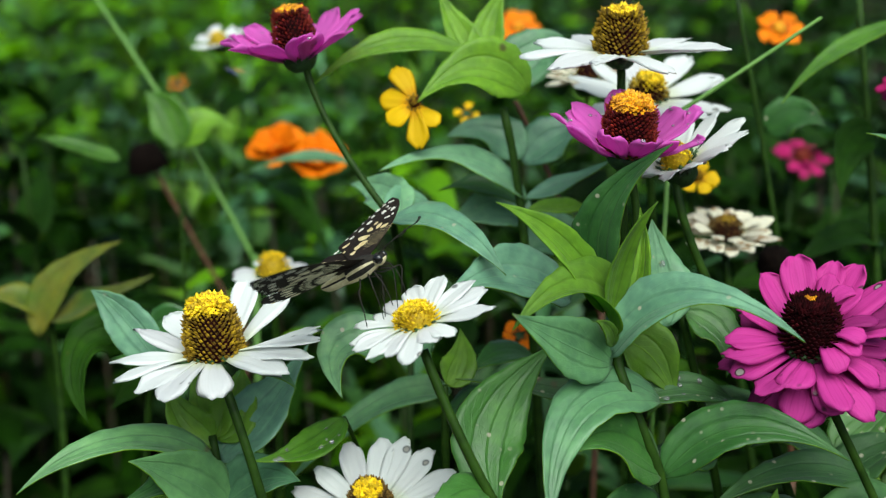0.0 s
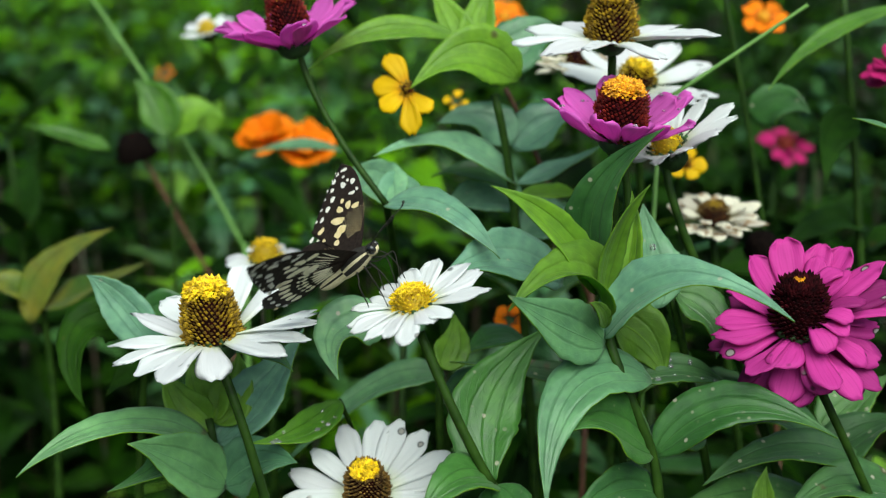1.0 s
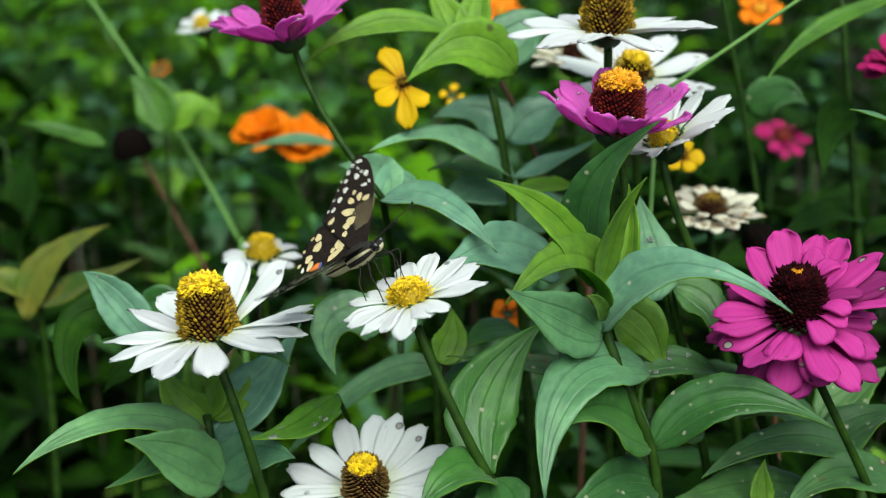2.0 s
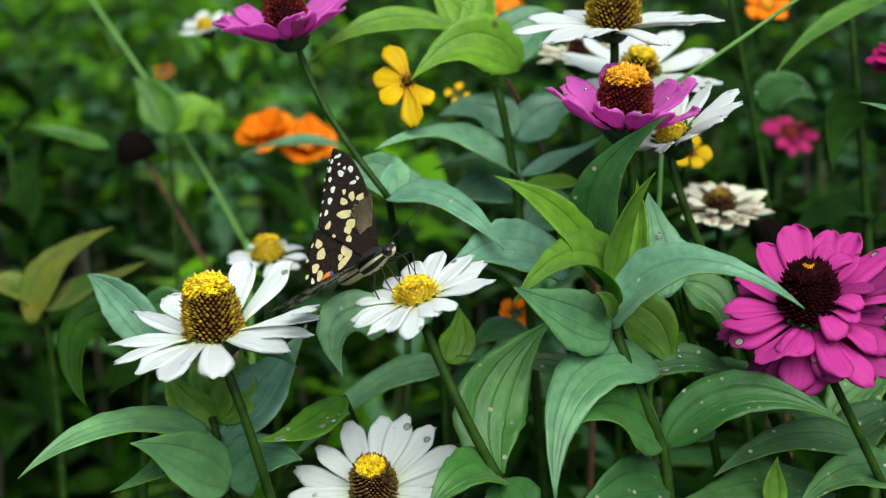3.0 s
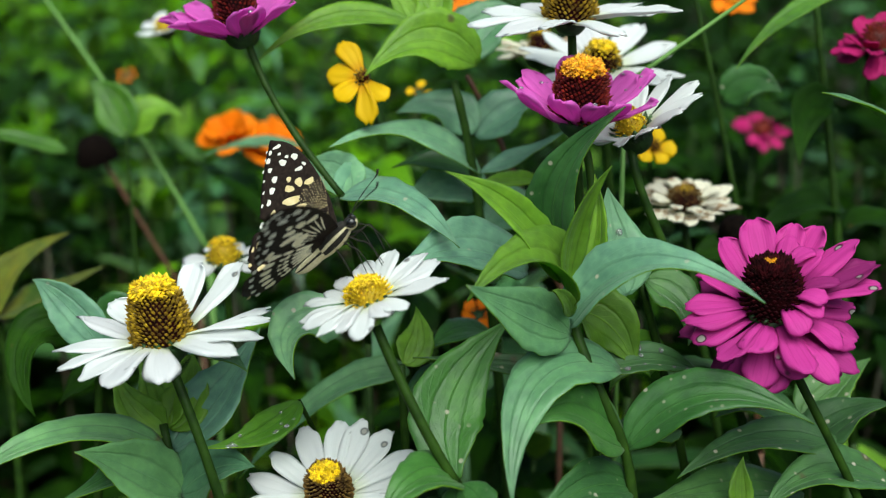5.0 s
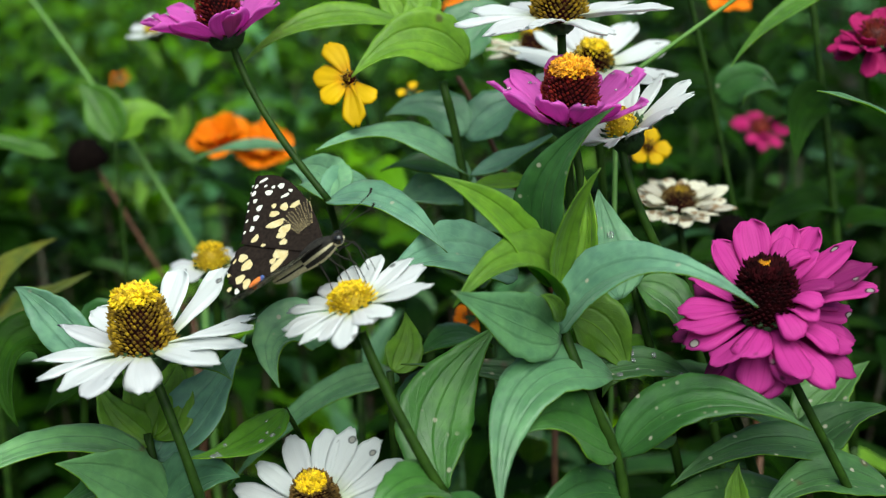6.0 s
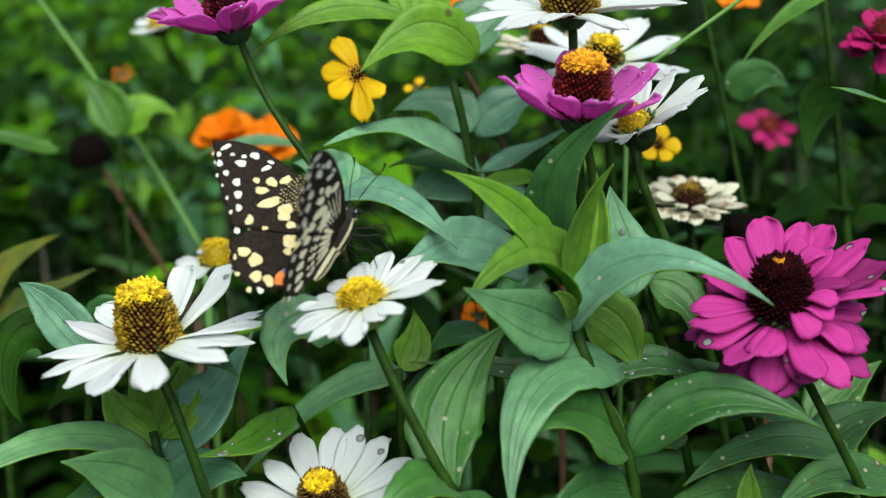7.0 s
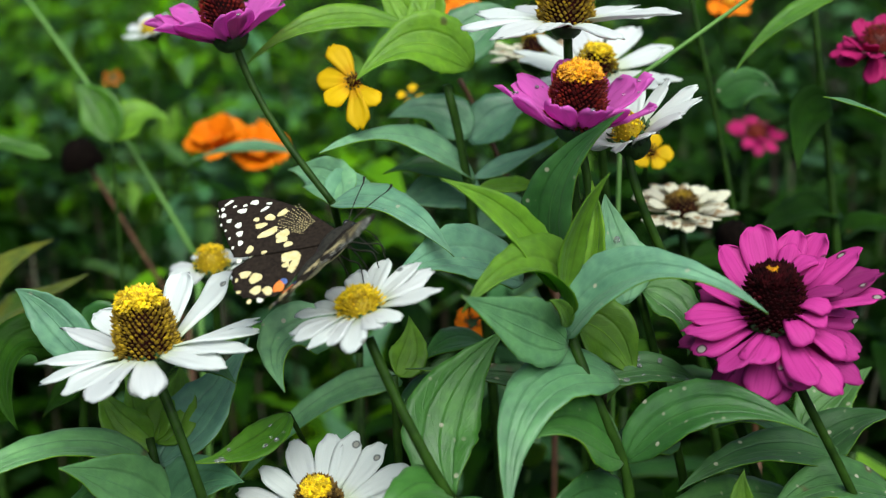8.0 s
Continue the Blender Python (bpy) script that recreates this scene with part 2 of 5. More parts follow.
SCALE_RED = plain("dark_red_scale", (0.070, 0.006, 0.004), (0.27, 0.028, 0.012), 420, 0.6, 0.3, True)
SCALE_MAROON = plain("maroon_scale", (0.006, 0.001, 0.002), (0.050, 0.004, 0.007), 420, 0.8, 0.08, True)
SCALE_BROWN = plain("brown_scale", (0.050, 0.028, 0.008), (0.32, 0.19, 0.05), 420, 0.8, 0.2, True)
SCALE_DARK = plain("withered_scale", (0.002, 0.001, 0.001), (0.008, 0.005, 0.004), 420, 0.9, 0.05, True)
SOIL = plain("dark_soil", (0.012, 0.009, 0.006), (0.040, 0.028, 0.018), 30, 0.95, 0.2)
WING_BLACK = plain("wing_black", (0.009, 0.006, 0.005), (0.026, 0.018, 0.013), 900, 0.75, 0.08)
WING_CREAM = plain("wing_cream", (0.56, 0.44, 0.19), (0.68, 0.56, 0.32), 700, 0.65, 0.25)
WING_PALE = plain("wing_pale", (0.78, 0.71, 0.50), (0.88, 0.83, 0.64), 700, 0.65, 0.25)
WING_WHITE = plain("wing_white", (0.60, 0.58, 0.50), (0.72, 0.70, 0.62), 700, 0.65, 0.25)
WING_ORANGE = plain("wing_orange", (0.60, 0.13, 0.02), (0.72, 0.22, 0.04), 700, 0.65, 0.25)
WING_BLUE = plain("wing_blue", (0.05, 0.08, 0.25), (0.12, 0.18, 0.42), 700, 0.5, 0.3)
BEE_BODY = plain("bee_body", (0.006, 0.010, 0.022), (0.02, 0.04, 0.09), 900, 0.25, 0.6)
BEE_WING = plain("bee_wing", (0.30, 0.17, 0.05), (0.45, 0.28, 0.10), 500, 0.3, 0.5)
FUR = plain("cream_fur", (0.40, 0.35, 0.20), (0.60, 0.54, 0.36), 1500, 0.9, 0.1)
FUR_BLACK = plain("black_fur", (0.010, 0.009, 0.008), (0.03, 0.027, 0.022), 1500, 0.85, 0.15)
EYE = plain("eye", (0.004, 0.004, 0.004), (0.012, 0.011, 0.010), 900, 0.12, 0.6, False, 0.0)


# ---------------------------------------------------------------- builders
def mesh_of(name, verts, faces, mats, uvs=None, index=None, smooth=True):
    me = bpy.data.meshes.new(name)
    me.from_pydata(verts, [], faces)
    for m in mats if isinstance(mats, (list, tuple)) else [mats]:
        me.materials.append(m)
    if uvs is not None:
        lay = me.uv_layers.new(name="UVMap")
        loop = np.empty(len(me.loops), dtype=np.int32)
        me.loops.foreach_get("vertex_index", loop)
        lay.data.foreach_set("uv", np.asarray(uvs, dtype=np.float32)[loop].ravel())
    if index is not None:
        me.polygons.foreach_set("material_index", index)
    me.polygons.foreach_set("use_smooth", [smooth] * len(me.polygons))
    me.update()
    return me


def part(name, me, parent, label="", m=None):
    ob = new(name, me)
    ob.parent = parent
    if m is not None:
        ob.matrix_basis = m
    if label:
        ob["label"] = label
    return ob


def thing(name, at, label, category, group="", kind=""):
    ob = new(name)
    ob.empty_display_size = 0.02
    ob.location = at
    return tagged(ob, label, category, group, kind)


def bezier(p, n):
    """Points of a curve through three or four controls (the middle ones pull)."""
    t = np.linspace(0, 1, n)[:, None]
    p = [np.array(q, float) for q in p]
    if len(p) == 2:
        return (1 - t) * p[0] + t * p[1]
    if len(p) == 3:
        return (1 - t) ** 2 * p[0] + 2 * t * (1 - t) * p[1] + t * t * p[2]
    return (1 - t) ** 3 * p[0] + 3 * t * (1 - t) ** 2 * p[1] + 3 * t * t * (1 - t) * p[2] + t ** 3 * p[3]


def spline(pts, n):
    """A smooth open curve through points, evenly sampled."""
    p = np.array(pts, float)
    p = np.vstack([2 * p[0] - p[1], p, 2 * p[-1] - p[-2]])
    out = []
    for t in np.linspace(0, len(pts) - 1 - 1e-6, n):
        i, u = int(t), t - int(t)
        a, b, c, d = p[i:i + 4]
        out.append(0.5 * (2 * b + (c - a) * u + (2 * a - 5 * b + 4 * c - d) * u * u + (3 * b - a - 3 * c + d) * u ** 3))
    return np.array(out)


def unit(v):
    return v / (np.linalg.norm(v, axis=-1, keepdims=True) + 1e-12)


def tube(points, r0, r1, sides=8, origin=(0, 0, 0), wobble=0.0):
    """A tapered tube along a curve: vertices and faces."""
    p = np.asarray(points, float) - np.asarray(origin, float)
    n = len(p)
    tan = unit(np.gradient(p, axis=0))
    ref = np.array([0.3, 0.9, 0.2])
    a = unit(np.cross(tan, ref))
    b = np.cross(tan, a)
    ang = np.linspace(0, 2 * np.pi, sides, endpoint=False)
    rad = np.linspace(r0, r1, n)[:, None, None]
    if wobble:
        rad = rad * (1 + wobble * np.random.uniform(-1, 1, (n, 1, 1)))
    v = p[:, None, :] + rad * (np.cos(ang)[None, :, None] * a[:, None, :] + np.sin(ang)[None, :, None] * b[:, None, :])
    v = v.reshape(-1, 3)
    f = [(i * sides + j, i * sides + (j + 1) % sides, (i + 1) * sides + (j + 1) % sides, (i + 1) * sides + j) for i in range(n - 1) for j in range(sides)]
    f += [tuple(range(sides))[::-1], tuple((n - 1) * sides + j for j in range(sides))]
    return v, f


def sheet(grid, thick, uv=None):
    """Closes a grid of points (rows, columns) into a thin shell with a rim."""
    r, c, _ = grid.shape
    du, dv = np.gradient(grid, axis=0), np.gradient(grid, axis=1)
    nor = unit(np.cross(du, dv))
    top, low = grid + nor * thick / 2, grid - nor * thick / 2
    v = np.concatenate([top.reshape(-1, 3), low.reshape(-1, 3)])
    k = r * c
    f = []
    for i in range(r - 1):
        for j in range(c - 1):
            a, b, d, e = i * c + j, i * c + j + 1, (i + 1) * c + j + 1, (i + 1) * c + j
            f.append((a, e, d, b))
            f.append((k + a, k + b, k + d, k + e))
    rim = [(0, j) for j in range(c)] + [(i, c - 1) for i in range(1, r)] + [(r - 1, j) for j in range(c - 2, -1, -1)] + [(i, 0) for i in range(r - 2, 0, -1)]
    ids = [i * c + j for i, j in rim]
    for a, b in zip(ids, ids[1:] + ids[:1]):
        f.append((a, b, k + b, k + a))
    if uv is None:
        s, t = np.meshgrid(np.linspace(0, 1, r), np.linspace(0, 1, c), indexing="ij")
        uv = np.stack([s, t], -1).reshape(-1, 2)
    return v, f, np.concatenate([uv, uv])


UP = (0.0, -0.35, 0.94)
FRONT = (0.0, -0.85, 0.5)


def blade(curve, width, face=UP, fold=0.25, waves=0.06, rows=22, cols=11, broad=0.36, twist=0.0):
    """Grid of a leaf: a spine, an egg-shaped outline broadest at `broad`, three sunken veins, a V fold and a waving margin."""
    p = bezier(curve, rows)
    s = np.linspace(0, 1, rows)
    tan = unit(np.gradient(p, axis=0))
    side = unit(np.cross(np.array(face, float), tan))
    nor = np.cross(tan, side)
    if twist:
        a = (twist * s)[:, None]
        side, nor = side * np.cos(a) + nor * np.sin(a), nor * np.cos(a) - side * np.sin(a)
    k = math.log(0.5) / math.log(broad)
    prof = np.sin(np.pi * np.clip(s, 0, 1) ** k) ** 0.95 * (1 - 0.25 * s - 0.2 * s ** 3)
    prof = np.maximum(prof / prof.max(), 0.0)
    prof[0], prof[-1] = 0.12, 0.015
    half = width / 2 * prof
    half = half * (1 + 0.025 * np.sin(s * 37 + random.random() * 6) + 0.02 * np.sin(s * 83 + random.random() * 6))
    q = np.linspace(-1, 1, cols)
    ph = random.random() * 6
    lift = fold * np.abs(q)[None, :] * half[:, None]
    lift = lift - 0.075 * half[:, None] * (np.exp(-((np.abs(q) - 0.42) / 0.10) ** 2))[None, :] - 0.06 * half[:, None] * np.exp(-(q / 0.09) ** 2)[None, :]
    lift = lift + waves * width * np.sin(s[:, None] * 9 + ph + 1.5 * np.sign(q)[None, :]) * (q ** 2)[None, :] * np.sin(np.pi * s)[:, None]
    lift = lift + width * 0.004 * np.sin(26 * (s[:, None] - 0.5 * np.abs(q)[None, :])) * (np.abs(q)[None, :] ** 0.5) * np.sin(np.pi * s)[:, None]
    return p[:, None, :] + side[:, None, :] * (q[None, :] * half[:, None])[..., None] + nor[:, None, :] * lift[..., None]


def leaf(parent, curve, width, mat=None, face=UP, label="", **kw):
    o = np.array(parent.location if parent.parent is None else parent.parent.location)
    drops = kw.pop("drops", 0)
    g = blade(curve, width, face, **kw) - o
    v, f, uv = sheet(g, 0.0004)
    low = mat if mat in (LEAF_SHADED, LEAF_RUST) else LEAF_UNDER
    skin = [k % 2 for k in range(2 * (g.shape[0] - 1) * (g.shape[1] - 1))]
    skin += [1] * (len(f) - len(skin))
    ob = part("leaf", mesh_of("leaf", v, f, [mat or LEAF, low], uv, skin), parent, label)
    for _ in range(drops):
        i, j = random.randrange(4, g.shape[0] - 4), random.randrange(2, g.shape[1] - 2)
        n = np.cross(g[i + 1, j] - g[i, j], g[i, j + 1] - g[i, j])
        n = n if n[2] > 0 else -n
        r = random.uniform(0.0005, 0.0013)
        part("water_drop", drop_mesh(), ob, "clear rain drop", axis_pose(Vector(g[i, j]), n) @ Matrix.Diagonal((r, r, r * 0.75, 1)))
    return ob


DROPS = []


def drop_mesh():
    """One rounded bead, shared by all drops."""
    if not DROPS:
        v, f = blob(1.0, 1.0, 7, 14, 0.0)
        DROPS.append(mesh_of("water_drop", v, f, WATER))
    return DROPS[0]


def stem(parent, curve, r0, r1, mat=None, name="stem", n=14):
    o = np.array(parent.location)
    line = bezier(curve, n) if len(curve) < 5 else spline(curve, n * 2)
    r0, r1 = r0 * 0.88, r1 * 0.88
    pieces = [(*tube(line, r0, r1, 9, o, 0.04), 0)]
    low = Vector(curve[0])
    if (low - Vector(o)).length < 1e-4 and low.z > 0.02:
        pieces.append((*tube(bezier([(low.x, low.y, -0.01), tuple(low + Vector((0, 0, 0.004)))], 6), r0 * 1.1, r0, 9, o, 0.05), 0))
    v, f, idx = merge(pieces)
    return part(name, mesh_of(name, v, f, mat or STEM), parent)


def petal_mesh(length, width, rise, droop, cup, mat, notch=0.10, rows=12, cols=9, blunt=0.85):
    """A ray petal along +x: narrow root, blunt notched tip, two grooves."""
    s = np.linspace(0, 1, rows)
    q = np.linspace(-1, 1, cols)
    w = width / 2 * (0.36 + 0.64 * np.sin(np.pi / 2 * np.clip(s / 0.72, 0, 1)) ** 1.3)
    w = w * np.where(s > 0.74, np.sqrt(np.clip(1 - ((s - 0.74) / 0.26) ** 2 * (0.98 - blunt * 0.3), 0, 1)), 1)
    ang = rise - droop * s ** 1.3
    dx, dz = np.cos(ang), np.sin(ang)
    x = np.concatenate([[0], np.cumsum((dx[1:] + dx[:-1]) / 2)]) / (rows - 1) * length
    z = np.concatenate([[0], np.cumsum((dz[1:] + dz[:-1]) / 2)]) / (rows - 1) * length
    ends = 1 - notch * (0.5 + 0.5 * np.cos(q * np.pi * 2.0)) * 0.9 - 0.10 * q ** 2 + np.random.uniform(-0.022, 0.022, cols)
    g = np.zeros((rows, cols, 3))
    tip = np.clip((s - 0.6) / 0.4, 0, 1)[:, None]
    g[..., 0] = x[:, None] * (1 + (ends[None, :] - 1) * tip)
    g[..., 1] = q[None, :] * w[:, None]
    g[..., 2] = z[:, None] + cup * (q[None, :] ** 2) * w[:, None] + 0.05 * width * np.cos(q * np.pi * 3)[None, :] * np.sin(np.pi * s)[:, None]
    g[..., 2] += np.random.uniform(-0.010, 0.010, (rows, cols)) * width + 0.06 * width * np.sin(s * 5 + random.random() * 6)[:, None] * q[None, :]
    g[..., 1] += width * np.random.uniform(-0.25, 0.25) * s[:, None] ** 2
    v, f, uv = sheet(g, 0.00045)
    return mesh_of("petal", v, f, mat, uv)


def axis_pose(at, up, spin=0.0):
    """The pose of a flower head at `at` whose axis points along `up`."""
    q = Vector((0, 0, 1)).rotation_difference(Vector(up).normalized())
    return Matrix.Translation(at) @ q.to_matrix().to_4x4() @ pose(0, 0, 0, 0, 0, spin)


def blob(r, h, rings=7, sides=16, z0=0.0, bulge=1.0):
    """Dome of revolution: vertices and faces."""
    v, f = [], []
    for i in range(rings):
        a = i / (rings - 1) * math.pi / 2
        rr = r * math.cos(a) ** bulge if i < rings - 1 else r * 0.04
        for j in range(sides):
            t = 2 * math.pi * j / sides
            v.append((rr * math.cos(t), rr * math.sin(t), z0 + h * math.sin(a)))
    for i in range(rings - 1):
        for j in range(sides):
            f.append((i * sides + j, i * sides + (j + 1) % sides, (i + 1) * sides + (j + 1) % sides, (i + 1) * sides + j))
    f.append(tuple(range(sides))[::-1])
    f.append(tuple((rings - 1) * sides + j for j in range(sides)))
    return v, f


def merge(pieces):
    v, f, idx, n = [], [], [], 0
    for pv, pf, mi in pieces:
        v.extend(map(tuple, pv))
        f.extend(tuple(i + n for i in q) for q in pf)
        idx.extend([mi] * len(pf))
        n += len(pv)
    return v, f, idx


def spike(base, way, length, r):
    """A small pointed scale: a four-sided lance."""
    way = unit(np.array(way, float))
    a = unit(np.cross(way, (0.31, 0.52, 0.79)))
    b = np.cross(way, a)
    base = np.array(base, float)
    v = [base - way * r]
    m = base + way * length * 0.55
    v += [m + a * r, m + b * r * 0.7, m - a * r, m - b * r * 0.7, base + way * length]
    f = [(0, 2, 1), (0, 3, 2), (0, 4, 3), (0, 1, 4), (5, 1, 2), (5, 2, 3), (5, 3, 4), (5, 4, 1)]
    return v, f


def star(base, way, r):
    """An open disc floret: a short tube with five spread lobes."""
    way = unit(np.array(way, float))
    a = unit(np.cross(way, (0.31, 0.52, 0.79)))
    b = np.cross(way, a)
    base = np.array(base, float)
    v, f = [base - way * r, base + way * r * 1.1], []
    turn = random.random() * 6
    for i in range(10):
        t = turn + i * math.pi / 5
        rr = r * (1.25 if i % 2 == 0 else 0.55)
        v.append(base + (a * math.cos(t) + b * math.sin(t)) * rr + way * r * (1.3 if i % 2 == 0 else 0.9))
    for i in range(10):
        j = (i + 1) % 10
        f += [(1, 2 + i, 2 + j), (0, 2 + j, 2 + i)]
    return v, f


def disc_mesh(r, h, n, low, high, share=0.4, stars=True):
    """The cone of a flower: spiral of scales, florets open over its top."""
    pieces = [(*blob(r * 0.84, h * 0.91, 8, 18, 0, 0.62), 2)]
    for i in range(n):
        u = (i + 0.5) / n
        t = i * 2.39996
        if u < 0.62:
            z = h * 0.86 * (u / 0.62)
            rr = r * (1.0 - 0.30 * (u / 0.62) ** 2.2)
            way = (math.cos(t), math.sin(t), 0.55 + 0.9 * u)
        else:
            k = (u - 0.62) / 0.38
            rr = r * 0.72 * math.sqrt(1 - k)
            z = h * (0.86 + 0.10 * k)
            way = (0.5 * math.cos(t) * (1 - k), 0.5 * math.sin(t) * (1 - k), 1)
        at = (rr * 0.9 * math.cos(t), rr * 0.9 * math.sin(t), z)
        s = r * random.uniform(0.060, 0.115)
        if u > 1 - share:
            if stars and random.random() < 0.8:
                pieces.append((*star(at, way, s * 1.05), 1))
            else:
                pieces.append((*spike(at, way, s * 2.6, s * 0.8), 1))
        else:
            pieces.append((*spike(at, way, s * random.uniform(2.2, 3.6), s * 0.85), 0))
    v, f, idx = merge(pieces)
    return mesh_of("disc", v, f, [low, high, low if high is low else SCALE_MAROON], None, idx, False)


def base_mesh(r, h):
    """The green cup of overlapping bracts under a flower."""
    pieces = [([(x, y, -z) for x, y, z in blob(r, h, 6, 14, 0, 0.7)[0]], [tuple(q[::-1]) for q in blob(r, h, 6, 14, 0, 0.7)[1]], 0)]
    for row in range(3):
        for j in range(12):
            t = 2 * math.pi * (j + row * 0.5) / 12
            z = -h * (0.85 - row * 0.36)
            rr = r * (0.62 + 0.22 * row)
            pieces.append((*spike((rr * 0.85 * math.cos(t), rr * 0.85 * math.sin(t), z), (math.cos(t) * 0.5, math.sin(t) * 0.5, 0.9), h * 0.55, r * 0.20), 0))
    v, f, idx = merge(pieces)
    return mesh_of("flower_base", v, f, SEPAL)


def flower(plant, at, up, petals, mat, disc, petal_label="", base=(0.006, 0.007), disc_label="", notch=0.08, drops=0):
    """A flower head under its plant: base > disc, petals. petals: rows of (azimuth, length, width, rise, droop, height)."""
    o = Vector(plant.location)
    head = part("flower_head", base_mesh(*base), plant, "", axis_pose(Vector(at) - o, up))
    if disc:
        part("disc", disc_mesh(*disc), head, disc_label)
    r0 = base[0] * 0.75
    for az_, ln, wd, rise, droop, z in petals:
        me = petal_mesh(ln, wd, radians(rise), radians(droop), random.uniform(-0.25, 0.25), mat, notch * random.uniform(0.3, 1.6))
        ob = part("petal", me, head, petal_label, pose(r0 * math.cos(radians(az_)), r0 * math.sin(radians(az_)), z, random.uniform(-8, 8), 0, az_))
        for _ in range(drops):
            v = me.vertices[random.randrange(7, 12) * 9 + random.randrange(1, 8)]
            r = random.uniform(0.0004, 0.0009)
            part("water_drop", drop_mesh(), head, "clear rain drop", axis_pose(ob.matrix_basis @ v.co, (0, 0, 1)) @ Matrix.Diagonal((r, r, r * 0.8, 1)))
    return head


def ring(n, length, width, rise, droop, start=0.0, z=0.0, spread=0.08, jitter=6.0, wild=1.0):
    return [(start + 360 * i / n + random.uniform(-jitter, jitter), length * random.uniform(1 - spread, 1 + spread), width * random.uniform(0.88, 1.12),
             rise + random.uniform(-6, 6) * wild, droop + random.uniform(-9, 9) * wild, z + random.uniform(-0.0005, 0.0005)) for i in range(n)]


# ---------------------------------------------------------------- ground
def ground():
    n = 60
    e = np.concatenate([np.linspace(-60, -3, 10), np.linspace(-2.8, 2.8, n), np.linspace(3, 60, 10)])
    x, y = np.meshgrid(e, e + 1.5, indexing="ij")
    z = np.random.uniform(-0.012, 0.012, x.shape)
    c = len(e)
    v = np.stack([x, y, z], -1).reshape(-1, 3)
    f = [(i * c + j, (i + 1) * c + j, (i + 1) * c + j + 1, i * c + j + 1) for i in range(c - 1) for j in range(c - 1)]
    tagged(new("ground", mesh_of("ground", v, f, SOIL)), "dark bare garden soil under the flower bed", "ground", kind="structure")


ground()


# ---------------------------------------------------------------- the near plants
# white zinnia with the tall cone
def white_zinnia_tall():
    p = thing("zinnia_plant", (-0.0466, 0.3865, 0.5115), "tall white zinnia with a high ochre cone on a leaning stem", "flower")
    foot = tuple(p.location)
    stem(p, [foot, (-0.0475, 0.3836, 0.5781), (-0.0648, 0.3829, 0.6372), (-0.0764, 0.3968, 0.6580)], 0.0021, 0.0019)
    rows = [(a, l * 0.0322, w * 0.0111, r, d, z) for a, l, w, r, d, z in (
        (185, 0.97, 0.95, 14, 20, 0.0), (203, 0.93, 1.0, 5, 16, 0.001), (224, 0.85, 1.1, 2, 14, 0.0), (247, 0.95, 1.2, -2, 10, 0.001), (277, 0.8, 1.1, 2, 30, 0.0), (318, 0.98, 1.15, 6, 26, 0.001),
        (335, 1.0, 1.2, 8, 20, 0.0), (352, 1.0, 1.0, 8, 10, 0.001), (10, 0.98, 0.9, 10, 8, 0.0), (45, 1.1, 1.2, 30, 2, 0.0), (68, 1.0, 1.1, 34, 4, 0.001), (100, 0.95, 1.1, 32, 6, 0.0), (130, 0.85, 1.0, 26, 10, 0.001), (158, 0.9, 1.05, 26, 14, 0.0))]
    flower(p, (-0.0774, 0.3980, 0.6625), (-0.14, 0.03, 0.98), rows, WHITE, (0.0099, 0.0222, 760, SCALE, FLORET, 0.48), base=(0.0085, 0.008))
    return p


white_zinnia_tall()


# small white zinnia that feeds the butterfly
def white_zinnia_small():
    p = thing("zinnia_plant", (0.0343, 0.3684, 0.5521), "small white zinnia with a flat yellow disc", "flower")
    foot = tuple(p.location)
    stem(p, [foot, (0.0267, 0.3696, 0.6031), (0.0197, 0.3670, 0.6240)], 0.0026, 0.0022)
    stem(p, [(0.0197, 0.3670, 0.6240), (0.0121, 0.3664, 0.6373), (0.0029, 0.3711, 0.6551), (-0.0050, 0.3763, 0.6742)], 0.0020, 0.0018)
    rows = [(a, l * 0.0194, w * 0.0082, r, d, z) for a, l, w, r, d, z in (
        (190, 0.98, 0.85, 8, 14, 0.0), (205, 1.0, 0.9, 6, 16, 0.0006), (222, 0.98, 0.9, 4, 16, 0.0), (240, 0.86, 0.9, 4, 22, 0.0006), (262, 1.0, 1.0, 0, 20, 0.0), (287, 0.66, 1.0, 4, 20, 0.0006), (308, 0.72, 1.1, 6, 20, 0.0),
        (350, 1.15, 1.1, 10, 12, 0.0), (15, 1.12, 1.25, 14, 12, 0.0006), (38, 1.1, 1.25, 18, 10, 0.0), (66, 1.05, 1.2, 22, 10, 0.0006), (92, 0.95, 1.0, 20, 10, 0.0), (118, 0.8, 1.0, 16, 10, 0.0006), (150, 0.72, 0.9, 14, 10, 0.0), (172, 0.9, 0.8, 10, 10, 0.0006))]
    flower(p, (-0.0070, 0.3784, 0.6822), (-0.25, -0.08, 0.96), rows, WHITE, (0.0072, 0.0070, 220, FLORET, FLORET, 0.5), base=(0.0060, 0.0055))
    leaf(p, [(0.0202, 0.3691, 0.6244), (0.0070, 0.3907, 0.6433), (0.0401, 0.4091, 0.6654)], 0.025, LEAF, FRONT, fold=0.2, broad=0.45)
    leaf(p, [(0.0202, 0.3670, 0.6244), (0.0082, 0.3544, 0.6388), (-0.0039, 0.3459, 0.6226)], 0.020, LEAF, UP)
    leaf(p, [(0.0202, 0.3668, 0.6235), (0.0278, 0.3497, 0.6216), (0.0205, 0.3420, 0.6081)], 0.018, LEAF, UP)
    return p


white_zinnia_small()


